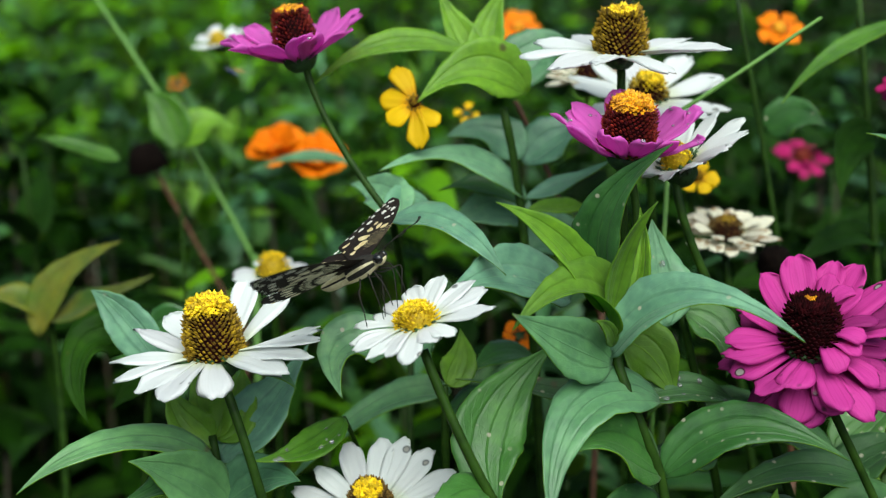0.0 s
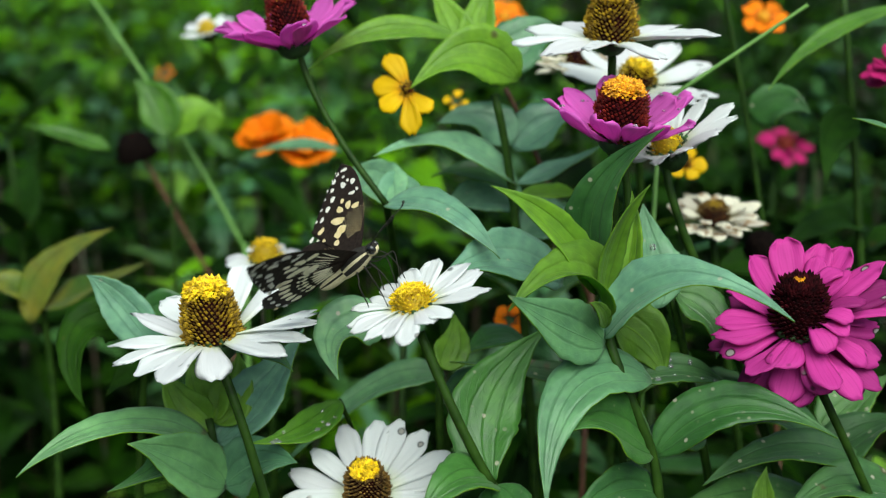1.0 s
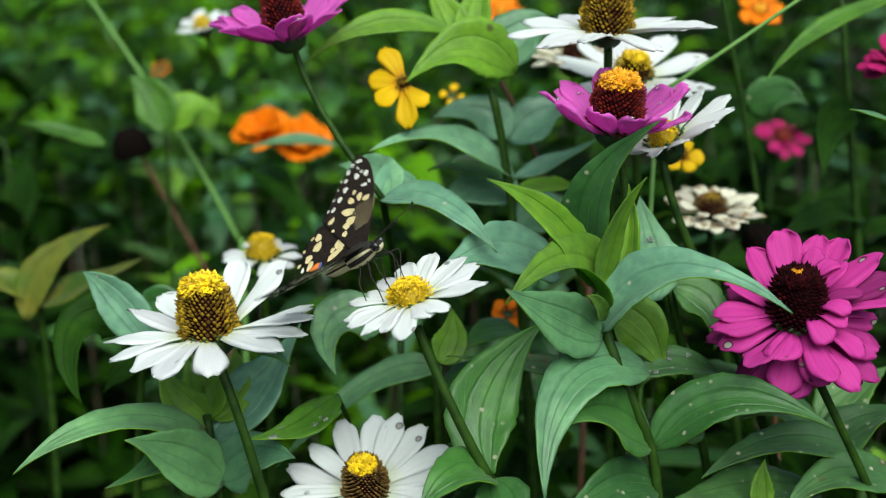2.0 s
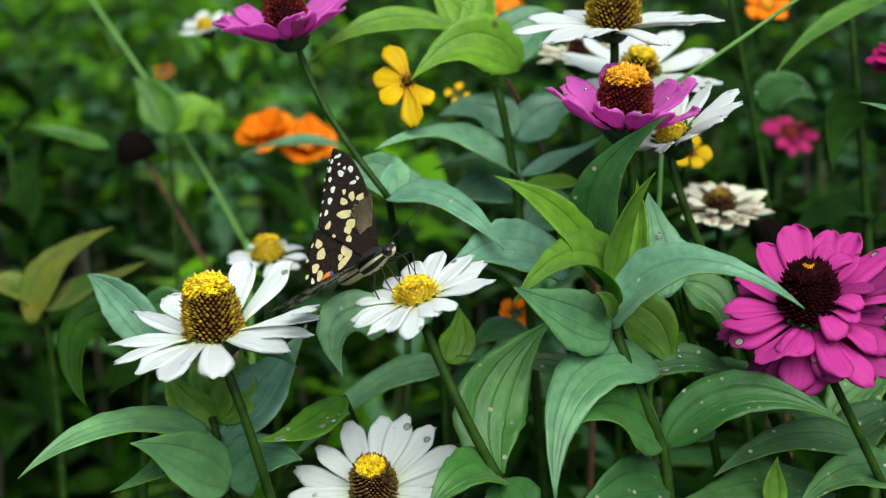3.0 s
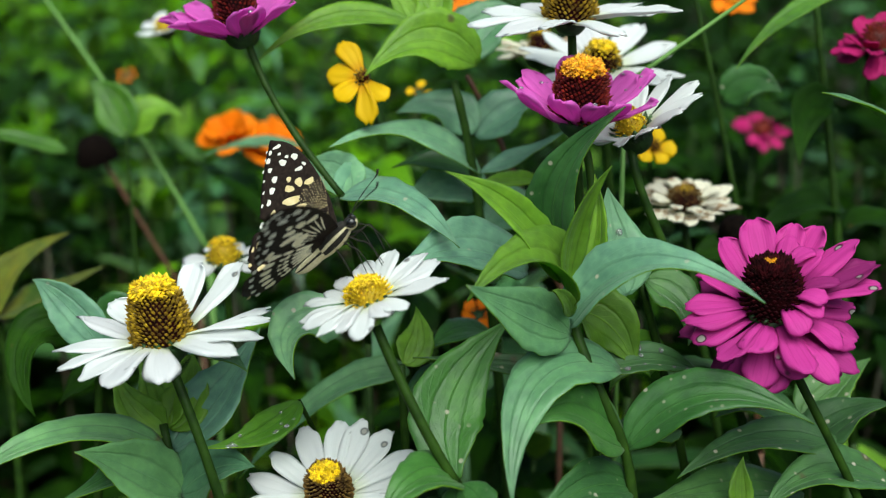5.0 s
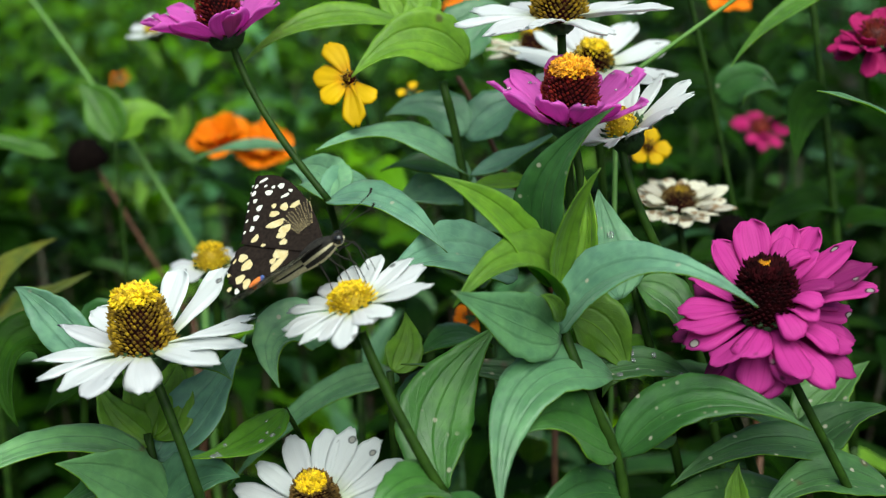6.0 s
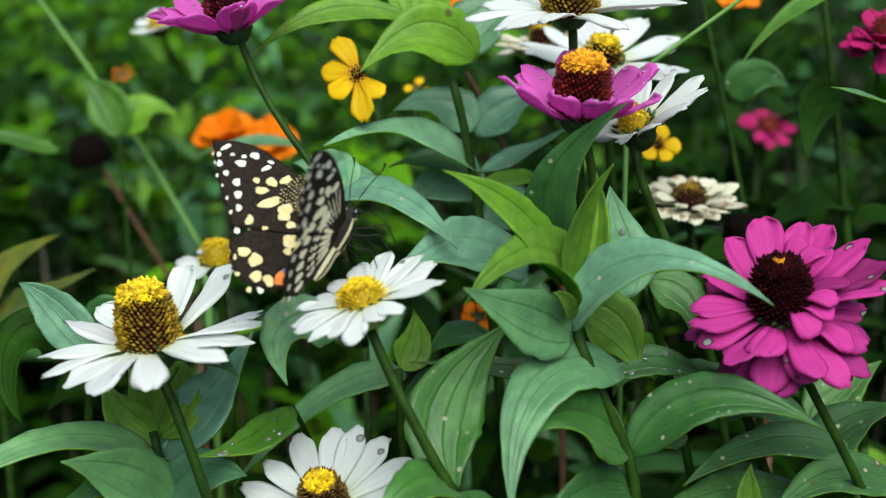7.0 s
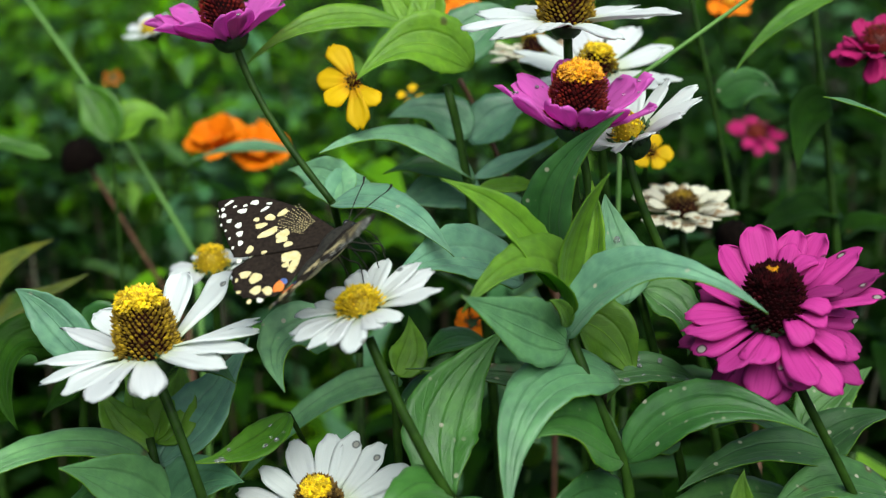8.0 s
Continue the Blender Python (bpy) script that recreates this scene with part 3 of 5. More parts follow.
# white zinnia low in front
def white_zinnia_low():
    p = thing("zinnia_plant", (-0.0202, 0.3975, 0.4908), "low white zinnia with long petals and an ochre cone", "flower")
    stem(p, [tuple(p.location), (-0.0199, 0.4044, 0.5472), (-0.0218, 0.3955, 0.5991)], 0.0022, 0.0018)
    rows = [(a, l * 0.0275, w * 0.0094, r, d, z) for a, l, w, r, d, z in (
        (112, 0.98, 1.0, 14, 4, 0.0), (86, 0.98, 1.05, 16, 4, 0.0), (70, 1.02, 1.0, 14, 4, 0.001), (47, 1.08, 1.0, 12, 6, 0.0), (30, 1.06, 0.95, 8, 6, 0.001), (14, 0.9, 0.8, 6, 8, 0.0), (354, 0.8, 0.9, 2, 12, 0.001),
        (138, 0.86, 0.9, 14, 8, 0.001), (160, 1.0, 1.0, 6, 8, 0.0), (178, 0.95, 1.0, 2, 10, 0.001), (205, 0.95, 1.0, -2, 14, 0.0), (252, 0.9, 1.0, -4, 18, 0.0), (282, 0.9, 1.0, -4, 18, 0.001), (310, 0.9, 1.0, -4, 18, 0.0), (332, 0.85, 1.0, 0, 14, 0.001))]
    flower(p, (-0.0233, 0.3949, 0.6047), (-0.06, -0.42, 0.90), rows, WHITE, (0.0080, 0.0165, 620, SCALE_BROWN, FLORET, 0.32), base=(0.0070, 0.007), notch=0.03)
    return p


white_zinnia_low()


# magenta zinnia with many rows of petals
def magenta_zinnia():
    p = thing("zinnia_plant", (0.1864, 0.3946, 0.5416), "magenta zinnia with many rows of worn petals and a dark heart", "flower")
    stem(p, [tuple(p.location), (0.1637, 0.3935, 0.5993), (0.1468, 0.3923, 0.6258), (0.1318, 0.3962, 0.6557)], 0.0019, 0.0017)
    rows = ring(13, 0.0195, 0.0118, -38, 20, 0, -0.005, 0.20, 13, 3.0) + ring(13, 0.0232, 0.0122, -20, 18, 12, -0.003, 0.20, 13, 3.0) + ring(12, 0.0238, 0.0115, -3, 16, 5, -0.001, 0.20, 14, 3.0)
    rows += [(a, l, w, r, 8, 0.002) for a, l, w, r in ((352, 0.029, 0.0120, 10), (8, 0.031, 0.0125, 16), (26, 0.031, 0.0130, 24), (44, 0.029, 0.0120, 32), (64, 0.0265, 0.0110, 40), (88, 0.0275, 0.0125, 46), (120, 0.0245, 0.0120, 42), (150, 0.021, 0.0105, 28), (172, 0.023, 0.0110, 12), (190, 0.025, 0.0105, 6))]
    rows += [(325, 0.013, 0.008, 40, 80, 0.006), (30, 0.013, 0.007, 60, 90, 0.012), (285, 0.014, 0.009, 16, 70, 0.004), (350, 0.016, 0.008, 34, 50, 0.006), (10, 0.015, 0.008, 48, 40, 0.009), (310, 0.013, 0.008, 24, 60, 0.004), (55, 0.016, 0.008, 52, 30, 0.008)]
    flower(p, (0.1276, 0.4000, 0.6704), (-0.16, -0.24, 0.95), rows, MAGENTA, (0.0102, 0.0180, 600, SCALE_MAROON, FLORET_ORANGE, 0.03, False), base=(0.0092, 0.0080), notch=0.05, drops=0)
    return p


magenta_zinnia()


# violet-pink zinnia, petals turned up, with a white one behind
def violet_zinnia():
    p = thing("zinnia_plant", (0.0886, 0.3811, 0.4914), "violet-pink zinnia above a crown of broad green leaves", "flower")
    foot = tuple(p.location)
    stem(p, [foot, (0.0833, 0.3795, 0.5627), (0.0807, 0.3851, 0.5992), (0.0772, 0.3876, 0.6237), (0.0691, 0.3889, 0.6440), (0.0622, 0.3933, 0.6604), (0.0589, 0.4004, 0.6717)], 0.0023, 0.0019)
    stem(p, [(0.0608, 0.4078, 0.6683), (0.0700, 0.4212, 0.6874), (0.0714, 0.4230, 0.7097), (0.0638, 0.4240, 0.7288)], 0.0019, 0.0017)
    rows = ring(12, 0.0240, 0.0112, 31, 0, 4, -0.001, 0.10, 7, 1.3)
    flower(p, (0.0640, 0.4249, 0.7320), (0.05, -0.18, 0.98), rows, PINK, (0.0095, 0.0210, 760, SCALE_RED, FLORET_ORANGE, 0.46), base=(0.0075, 0.0065), drops=2)
    # crown of leaves
    leaf(p, [(0.0589, 0.4007, 0.6727), (0.0576, 0.3973, 0.6908), (0.0401, 0.3876, 0.7011), (0.0236, 0.3705, 0.6837)], 0.024, LEAF_YOUNG, (0.15, -0.45, 0.88), fold=0.55, broad=0.32)
    leaf(p, [(0.0587, 0.3943, 0.6642), (0.0410, 0.3807, 0.6751), (0.0232, 0.3680, 0.6898)], 0.021, LEAF_PALE, FRONT, fold=0.15)
    leaf(p, [(0.0583, 0.3950, 0.6668), (0.0665, 0.3924, 0.6882), (0.0893, 0.3835, 0.7012), (0.1140, 0.3624, 0.6843)], 0.0215, LEAF_SHEEN, (-0.1, -0.45, 0.88), fold=0.45, broad=0.34)
    leaf(p, [(0.0562, 0.4027, 0.6802), (0.0428, 0.3981, 0.7092), (0.0178, 0.3928, 0.7203)], 0.015, LEAF_YOUNG, (0.35, -0.7, 0.6), fold=0.4)
    leaf(p, [(0.0598, 0.4109, 0.6798), (0.0421, 0.4118, 0.7141), (0.0761, 0.4019, 0.7391)], 0.0185, LEAF, (-0.5, -0.8, 0.2), fold=0.3)
    leaf(p, [(0.0579, 0.3986, 0.6804), (0.0570, 0.3966, 0.7037), (0.0709, 0.3931, 0.7214)], 0.010, LEAF_YOUNG, (0.5, -0.8, 0.3), fold=0.4)
    leaf(p, [(0.0632, 0.4060, 0.6771), (0.0720, 0.4106, 0.6943), (0.0685, 0.4160, 0.7142)], 0.012, LEAF_YOUNG, (-0.5, -0.8, 0.2), fold=0.5)
    leaf(p, [(0.0628, 0.4078, 0.6683), (0.0774, 0.4111, 0.6651), (0.0834, 0.4059, 0.6458)], 0.022, LEAF_YOUNG, FRONT)
    leaf(p, [(0.0819, 0.4206, 0.6695), (0.0768, 0.4256, 0.6883), (0.0752, 0.4305, 0.7064)], 0.024, LEAF_SHEEN, (0.2, -0.75, 0.6), drops=6)
    leaf(p, [(0.0585, 0.3921, 0.6714), (0.0559, 0.3826, 0.6823), (0.0507, 0.3790, 0.6844)], 0.006, LEAF_YOUNG, FRONT)
    # lower pairs
    leaf(p, [(0.0757, 0.3949, 0.6510), (0.0532, 0.3863, 0.6653), (0.0348, 0.3674, 0.6565), (0.0363, 0.3466, 0.6255)], 0.023, LEAF_PALE, (0.0, -0.50, 0.87), fold=0.12, broad=0.36)
    leaf(p, [(0.0707, 0.4024, 0.6482), (0.0894, 0.4085, 0.6555), (0.1091, 0.4130, 0.6413)], 0.015, LEAF_SPOT, (0, -0.5, 0.85), drops=7)
    leaf(p, [(0.0776, 0.3881, 0.6256), (0.0987, 0.3889, 0.6594), (0.1348, 0.3714, 0.6407)], 0.0195, LEAF, (0.0, -0.60, 0.80), fold=0.3)
    leaf(p, [(0.0768, 0.3883, 0.6265), (0.0550, 0.3744, 0.6518), (0.0457, 0.3643, 0.6451)], 0.024, LEAF, (0.0, -0.6, 0.8), fold=0.2)
    leaf(p, [(0.0799, 0.3882, 0.6106), (0.0636, 0.3755, 0.6251), (0.0411, 0.3556, 0.6126)], 0.018, LEAF, (0.3, -0.6, 0.7))
    leaf(p, [(0.0727, 0.4113, 0.6350), (0.0579, 0.4258, 0.6427), (0.0054, 0.4227, 0.6465)], 0.014, LEAF_SPOT, (0, -0.4, 0.9), drops=10)
    return p


violet_zinnia()


def white_zinnia_high():
    p = thing("zinnia_plant", (0.0856, 0.4348, 0.4754), "white zinnia with an ochre cone, level with the eye", "flower")
    stem(p, [tuple(p.location), (0.0761, 0.4562, 0.6170), (0.0665, 0.4600, 0.7085), (0.0652, 0.4612, 0.7595)], 0.0024, 0.0019)
    rows = ring(10, 0.0340, 0.0118, 12, 18, 6, 0.0, 0.1)
    flower(p, (0.0642, 0.4579, 0.7627), (-0.04, -0.12, 0.99), rows, WHITE, (0.0097, 0.0175, 560, SCALE, FLORET, 0.3), base=(0.0062, 0.0055))
    return p


white_zinnia_high()


def pink_zinnia_far():
    p = thing("zinnia_plant", (-0.0142, 0.4923, 0.6283), "violet-pink zinnia on a long leaning stem", "flower")
    stem(p, [tuple(p.location), (-0.0159, 0.4786, 0.6696), (-0.0199, 0.4457, 0.7016)], 0.0018, 0.0016)
    stem(p, [(-0.0199, 0.4457, 0.7016), (-0.0308, 0.4532, 0.7142), (-0.0472, 0.4622, 0.7321), (-0.0552, 0.4726, 0.7557)], 0.0015, 0.0015)
    rows = ring(13, 0.0255, 0.0112, 28, 2, 0, -0.001)
    flower(p, (-0.0574, 0.4735, 0.7588), (-0.20, -0.12, 0.97), rows, PINK, (0.0085, 0.019, 520, SCALE_RED, FLORET_ORANGE, 0.3), base=(0.0070, 0.0065), drops=1)
    leaf(p, [(-0.0199, 0.4454, 0.7006), (0.0033, 0.4314, 0.7100), (0.0224, 0.4096, 0.6905)], 0.018, LEAF_SHEEN)
    leaf(p, [(-0.0202, 0.4533, 0.6988), (-0.0187, 0.4724, 0.7083), (-0.0396, 0.4881, 0.7052)], 0.020, LEAF_SHEEN, FRONT)
    leaf(p, [(-0.0202, 0.4530, 0.6978), (-0.0120, 0.4718, 0.7061), (-0.0063, 0.4779, 0.6980)], 0.018, LEAF_SHEEN, FRONT)
    return p


pink_zinnia_far()


def white_zinnia_side():
    p = thing("zinnia_plant", (0.1417, 0.4372, 0.5770), "white zinnia turned away on a long curved stem", "flower")
    stem(p, [tuple(p.location), (0.1198, 0.4416, 0.6551), (0.0896, 0.4328, 0.6842), (0.0844, 0.4424, 0.7200)], 0.0022, 0.0018)
    rows = [(a, l * (0.62 if 120 < a < 290 else 1.0), w, r, d, z) for a, l, w, r, d, z in ring(12, 0.0235, 0.0085, 24, 14, 8, 0.0)]
    flower(p, (0.0857, 0.4436, 0.7244), (-0.42, -0.16, 0.89), rows, WHITE, (0.0056, 0.0085, 150, FLORET, FLORET, 0.7), base=(0.0065, 0.009))
    return p


white_zinnia_side()


def white_zinnia_back():
    p = thing("zinnia_plant", (0.1004, 0.5235, 0.5900), "white zinnia with a yellow disc behind the pink one", "flower")
    stem(p, [tuple(p.location), (0.0897, 0.5126, 0.6731), (0.0834, 0.5125, 0.7343)], 0.0024, 0.0019)
    rows = ring(13, 0.029, 0.0105, 16, 10, 3, 0.0)
    flower(p, (0.0828, 0.5098, 0.7398), (0.05, -0.32, 0.95), rows, WHITE, (0.0080, 0.0105, 200, SCALE, FLORET, 0.6), base=(0.0075, 0.008))
    return p


white_zinnia_back()


def faded_zinnia():
    p = thing("zinnia_plant", (0.1429, 0.4955, 0.5472), "faded cream zinnia with brown edges and a dark heart", "flower")
    stem(p, [tuple(p.location), (0.1274, 0.5037, 0.6244), (0.1194, 0.5090, 0.6752)], 0.0024, 0.0019)
    rows = ring(16, 0.0160, 0.0066, 16, 14, 3, 0.0, 0.16) + ring(8, 0.012, 0.006, 34, 24, 10, 0.002)
    flower(p, (0.1188, 0.5066, 0.6815), (0.02, -0.24, 0.97), rows, CREAM, (0.0074, 0.0080, 200, SCALE_BROWN, SCALE, 0.12, False), base=(0.0075, 0.008))
    return p


faded_zinnia()


def white_zinnia_hidden():
    p = thing("zinnia_plant", (-0.0738, 0.5100, 0.5398), "small white zinnia with a yellow disc, half hidden", "flower")
    stem(p, [tuple(p.location), (-0.0737, 0.5113, 0.6217), (-0.0750, 0.5085, 0.6577)], 0.0024, 0.0019)
    flower(p, (-0.0744, 0.5053, 0.6611), (0.0, -0.15, 0.98), ring(9, 0.0135, 0.007, 4, 16), WHITE, (0.0072, 0.0095, 130, FLORET, FLORET, 0.5), base=(0.0065, 0.007))
    return p


white_zinnia_hidden()


# ---------------------------------------------------------------- leafy plants between the flowers
def leafy_plant(at, label, stems=(), leaves=(), name="leafy_plant", category="plant", group="", drops=0):
    p = thing(name, at, label, category, group)
    for curve, r0, r1, mat in stems:
        stem(p, curve, r0, r1, mat)
    for curve, width, mat, face in leaves:
        leaf(p, curve, width, mat, face, drops=drops)
    return p


leafy_plant((-0.0749, 0.3961, 0.5166), "low leafy zinnia shoot with long drooping grey-green leaves",
    [([(-0.0749, 0.3961, 0.5166), (-0.0757, 0.4053, 0.5818), (-0.0781, 0.4065, 0.6017), (-0.0833, 0.4132, 0.6265)], 0.0023, 0.0019, STEM)],
    [([(-0.0815, 0.4070, 0.6188), (-0.0982, 0.3988, 0.6347), (-0.1213, 0.3834, 0.6390), (-0.1389, 0.3670, 0.6240)], 0.017, LEAF_PALE, UP),
     ([(-0.0760, 0.4030, 0.6038), (-0.0894, 0.3913, 0.6220), (-0.1040, 0.3774, 0.6320)], 0.023, LEAF_PALE, (0.1, -0.75, 0.65)),
     ([(-0.0764, 0.4031, 0.6044), (-0.0630, 0.3992, 0.6206), (-0.0480, 0.3907, 0.6197)], 0.022, LEAF_PALE, (0.1, -0.7, 0.7)),
     ([(-0.0822, 0.4124, 0.6236), (-0.0927, 0.4097, 0.6291), (-0.1023, 0.4220, 0.6441)], 0.016, LEAF_YOUNG, FRONT),
     ([(-0.0830, 0.4164, 0.6230), (-0.0848, 0.4231, 0.6325), (-0.0959, 0.4342, 0.6430)], 0.018, LEAF_YOUNG, FRONT),
     ([(-0.0819, 0.4164, 0.6230), (-0.0722, 0.4231, 0.6325), (-0.0756, 0.4347, 0.6451)], 0.018, LEAF_YOUNG, FRONT),
     ([(-0.0809, 0.4145, 0.6159), (-0.0611, 0.4193, 0.6340), (-0.0500, 0.4333, 0.6552)], 0.026, LEAF_SHEEN, (-0.4, -0.6, 0.7)),
     ([(-0.0744, 0.4160, 0.6524), (-0.0615, 0.4129, 0.6565), (-0.0500, 0.3990, 0.6509)], 0.011, LEAF_PALE, UP),
     ([(-0.0923, 0.4139, 0.6139), (-0.0911, 0.3976, 0.6148), (-0.1139, 0.3840, 0.6105)], 0.016, LEAF, UP)])

leafy_plant((0.0035, 0.4100, 0.5066), "leafy shoot with pale drooping leaves under the small zinnia",
    [([(0.0035, 0.4100, 0.5066), (0.0034, 0.4226, 0.5844), (0.0013, 0.4258, 0.6427)], 0.0022, 0.0017, STEM)],
    [([(-0.0161, 0.4187, 0.6626), (-0.0449, 0.4119, 0.6680), (-0.0332, 0.3908, 0.6511)], 0.021, LEAF_SHEEN, (-0.3, -0.8, 0.5)),
     ([(0.0036, 0.4513, 0.6297), (-0.0234, 0.4568, 0.6348), (-0.0622, 0.4411, 0.5916)], 0.015, LEAF_PALE, (-0.2, -0.5, 0.85)),
     ([(0.0034, 0.4337, 0.6260), (0.0162, 0.4333, 0.6399), (0.0304, 0.4188, 0.6320)], 0.017, LEAF, UP),
     ([(0.0023, 0.4296, 0.6413), (0.0098, 0.4355, 0.6481), (0.0067, 0.4465, 0.6581)], 0.014, LEAF_YOUNG, FRONT)])

leafy_plant((-0.0159, 0.4753, 0.5029), "shoot with a red-edged leaf holding rain drops",
    [([(-0.0159, 0.4753, 0.5029), (-0.0227, 0.4761, 0.5677), (-0.0350, 0.4151, 0.6335)], 0.0014, 0.0010, STEM)],
    [([(-0.0350, 0.4151, 0.6335), (-0.0449, 0.3999, 0.6235), (-0.0645, 0.3887, 0.6278)], 0.0135, LEAF_MID, (0.0, -0.5, 0.86))], drops=10)

# the hanging leaf and the lowest one use the shade-darkened leaf colour
leafy_plant((-0.1289, 0.4580, 0.5001), "dark leafy shoot with a hanging leaf",
    [([(-0.1289, 0.4580, 0.5001), (-0.1226, 0.4651, 0.5884), (-0.1176, 0.4644, 0.6477)], 0.0022, 0.0017, STEM)],
    [([(-0.1064, 0.4379, 0.6416), (-0.1247, 0.4411, 0.6688), (-0.1327, 0.4381, 0.6732)], 0.017, LEAF_SHEEN, FRONT),
     ([(-0.1201, 0.4553, 0.6448), (-0.1411, 0.4512, 0.6601), (-0.1463, 0.4377, 0.6406), (-0.1337, 0.4289, 0.6234)], 0.020, LEAF_SHADED, (-0.3, -0.8, 0.5)),
     ([(-0.1183, 0.4641, 0.6466), (-0.1051, 0.4667, 0.6564), (-0.0967, 0.4551, 0.6437)], 0.018, LEAF, FRONT),
     ([(-0.1202, 0.4672, 0.6274), (-0.1265, 0.4623, 0.6243), (-0.1334, 0.4562, 0.6170)], 0.012, LEAF_SHADED, UP)])

leafy_plant((-0.1850, 0.5393, 0.4943), "shoot with rusty yellow leaves",
    [([(-0.1850, 0.5393, 0.4943), (-0.1852, 0.5534, 0.5780), (-0.1896, 0.5533, 0.6241)], 0.0024, 0.0018, STEM)],
    [([(-0.1936, 0.5471, 0.6163), (-0.1936, 0.5554, 0.6473), (-0.1548, 0.5590, 0.6607)], 0.019, LEAF_RUST, (-0.3, -0.8, 0.4)),
     ([(-0.1869, 0.5492, 0.6241), (-0.1672, 0.5433, 0.6329), (-0.1369, 0.5472, 0.6476)], 0.020, LEAF_RUST, UP),
     ([(-0.1909, 0.5568, 0.6216), (-0.2057, 0.5575, 0.6397), (-0.2241, 0.5471, 0.6317)], 0.018, LEAF_RUST, UP)])

leafy_plant((0.0473, 0.4611, 0.5117), "tall leafy zinnia shoot with broad bright top leaves",
    [([(0.0473, 0.4611, 0.5117), (0.0388, 0.4772, 0.6336), (0.0325, 0.4875, 0.7030), (0.0222, 0.4884, 0.7374)], 0.0026, 0.0019, STEM)],
    [([(0.0319, 0.4901, 0.7435), (0.0114, 0.4876, 0.7653), (-0.0113, 0.4690, 0.7420)], 0.024, LEAF_YOUNG, FRONT),
     ([(0.0071, 0.5023, 0.7581), (-0.0281, 0.4972, 0.7702), (-0.0522, 0.4745, 0.7470)], 0.013, LEAF_YOUNG, (0.1, -0.6, 0.8)),
     ([(0.0140, 0.5006, 0.7519), (0.0037, 0.5083, 0.7650), (-0.0056, 0.5131, 0.7829)], 0.014, LEAF_YOUNG, FRONT),
     ([(0.0152, 0.5006, 0.7519), (0.0130, 0.5089, 0.7672), (0.0234, 0.5137, 0.7852)], 0.015, LEAF_YOUNG, FRONT),
     ([(0.0240, 0.5140, 0.7400), (0.0350, 0.5251, 0.7662), (0.0546, 0.5267, 0.7566)], 0.024, LEAF_PALE, FRONT),
     ([(0.0325, 0.4869, 0.7008), (0.0036, 0.4858, 0.7275), (-0.0256, 0.4660, 0.7153)], 0.019, LEAF_SHEEN, UP),
     ([(0.0330, 0.4948, 0.6992), (0.0525, 0.4923, 0.7056), (0.0670, 0.4912, 0.7168)], 0.012, LEAF_SHEEN, UP),
     ([(0.0316, 0.5148, 0.7123), (0.0183, 0.5192, 0.7286), (-0.0010, 0.5130, 0.7211)], 0.022, LEAF_SHEEN, (-0.1, -0.6, 0.8)),
     ([(0.0328, 0.5142, 0.7100), (0.0485, 0.5189, 0.7274), (0.0625, 0.5140, 0.7245)], 0.022, LEAF_SHEEN, (0.0, -0.6, 0.8)),
     ([(0.0352, 0.5083, 0.6878), (0.0208, 0.5105, 0.6960), (-0.0010, 0.4992, 0.6849)], 0.024, LEAF_SHEEN, (-0.1, -0.6, 0.8)),
     ([(0.0365, 0.5048, 0.6750), (0.0497, 0.5080, 0.6866), (0.0637, 0.5019, 0.6794)], 0.022, LEAF_SHEEN, (0.0, -0.6, 0.8)),
     ([(0.0333, 0.4981, 0.6961), (0.0157, 0.5051, 0.7067), (-0.0033, 0.5032, 0.6999)], 0.018, LEAF, UP),
     ([(0.0336, 0.4857, 0.6963), (0.0467, 0.4785, 0.7002), (0.0593, 0.4700, 0.6997)], 0.013, LEAF_YOUNG, UP),
     ([(0.0359, 0.4774, 0.6652), (0.0214, 0.4660, 0.6846), (0.0033, 0.4306, 0.6762)], 0.019, LEAF_SHEEN, UP),
     ([(0.0474, 0.4344, 0.6747), (0.0235, 0.4233, 0.6952), (0.0012, 0.4036, 0.6836)], 0.026, LEAF_SHEEN, (0.0, -0.6, 0.8)),
     ([(0.0359, 0.4756, 0.6585), (0.0489, 0.4714, 0.6739), (0.0570, 0.4620, 0.6695)], 0.018, LEAF, UP),
     ([(0.0382, 0.4696, 0.6363), (0.0258, 0.4568, 0.6502), (0.0099, 0.4382, 0.6427)], 0.018, LEAF, UP)])

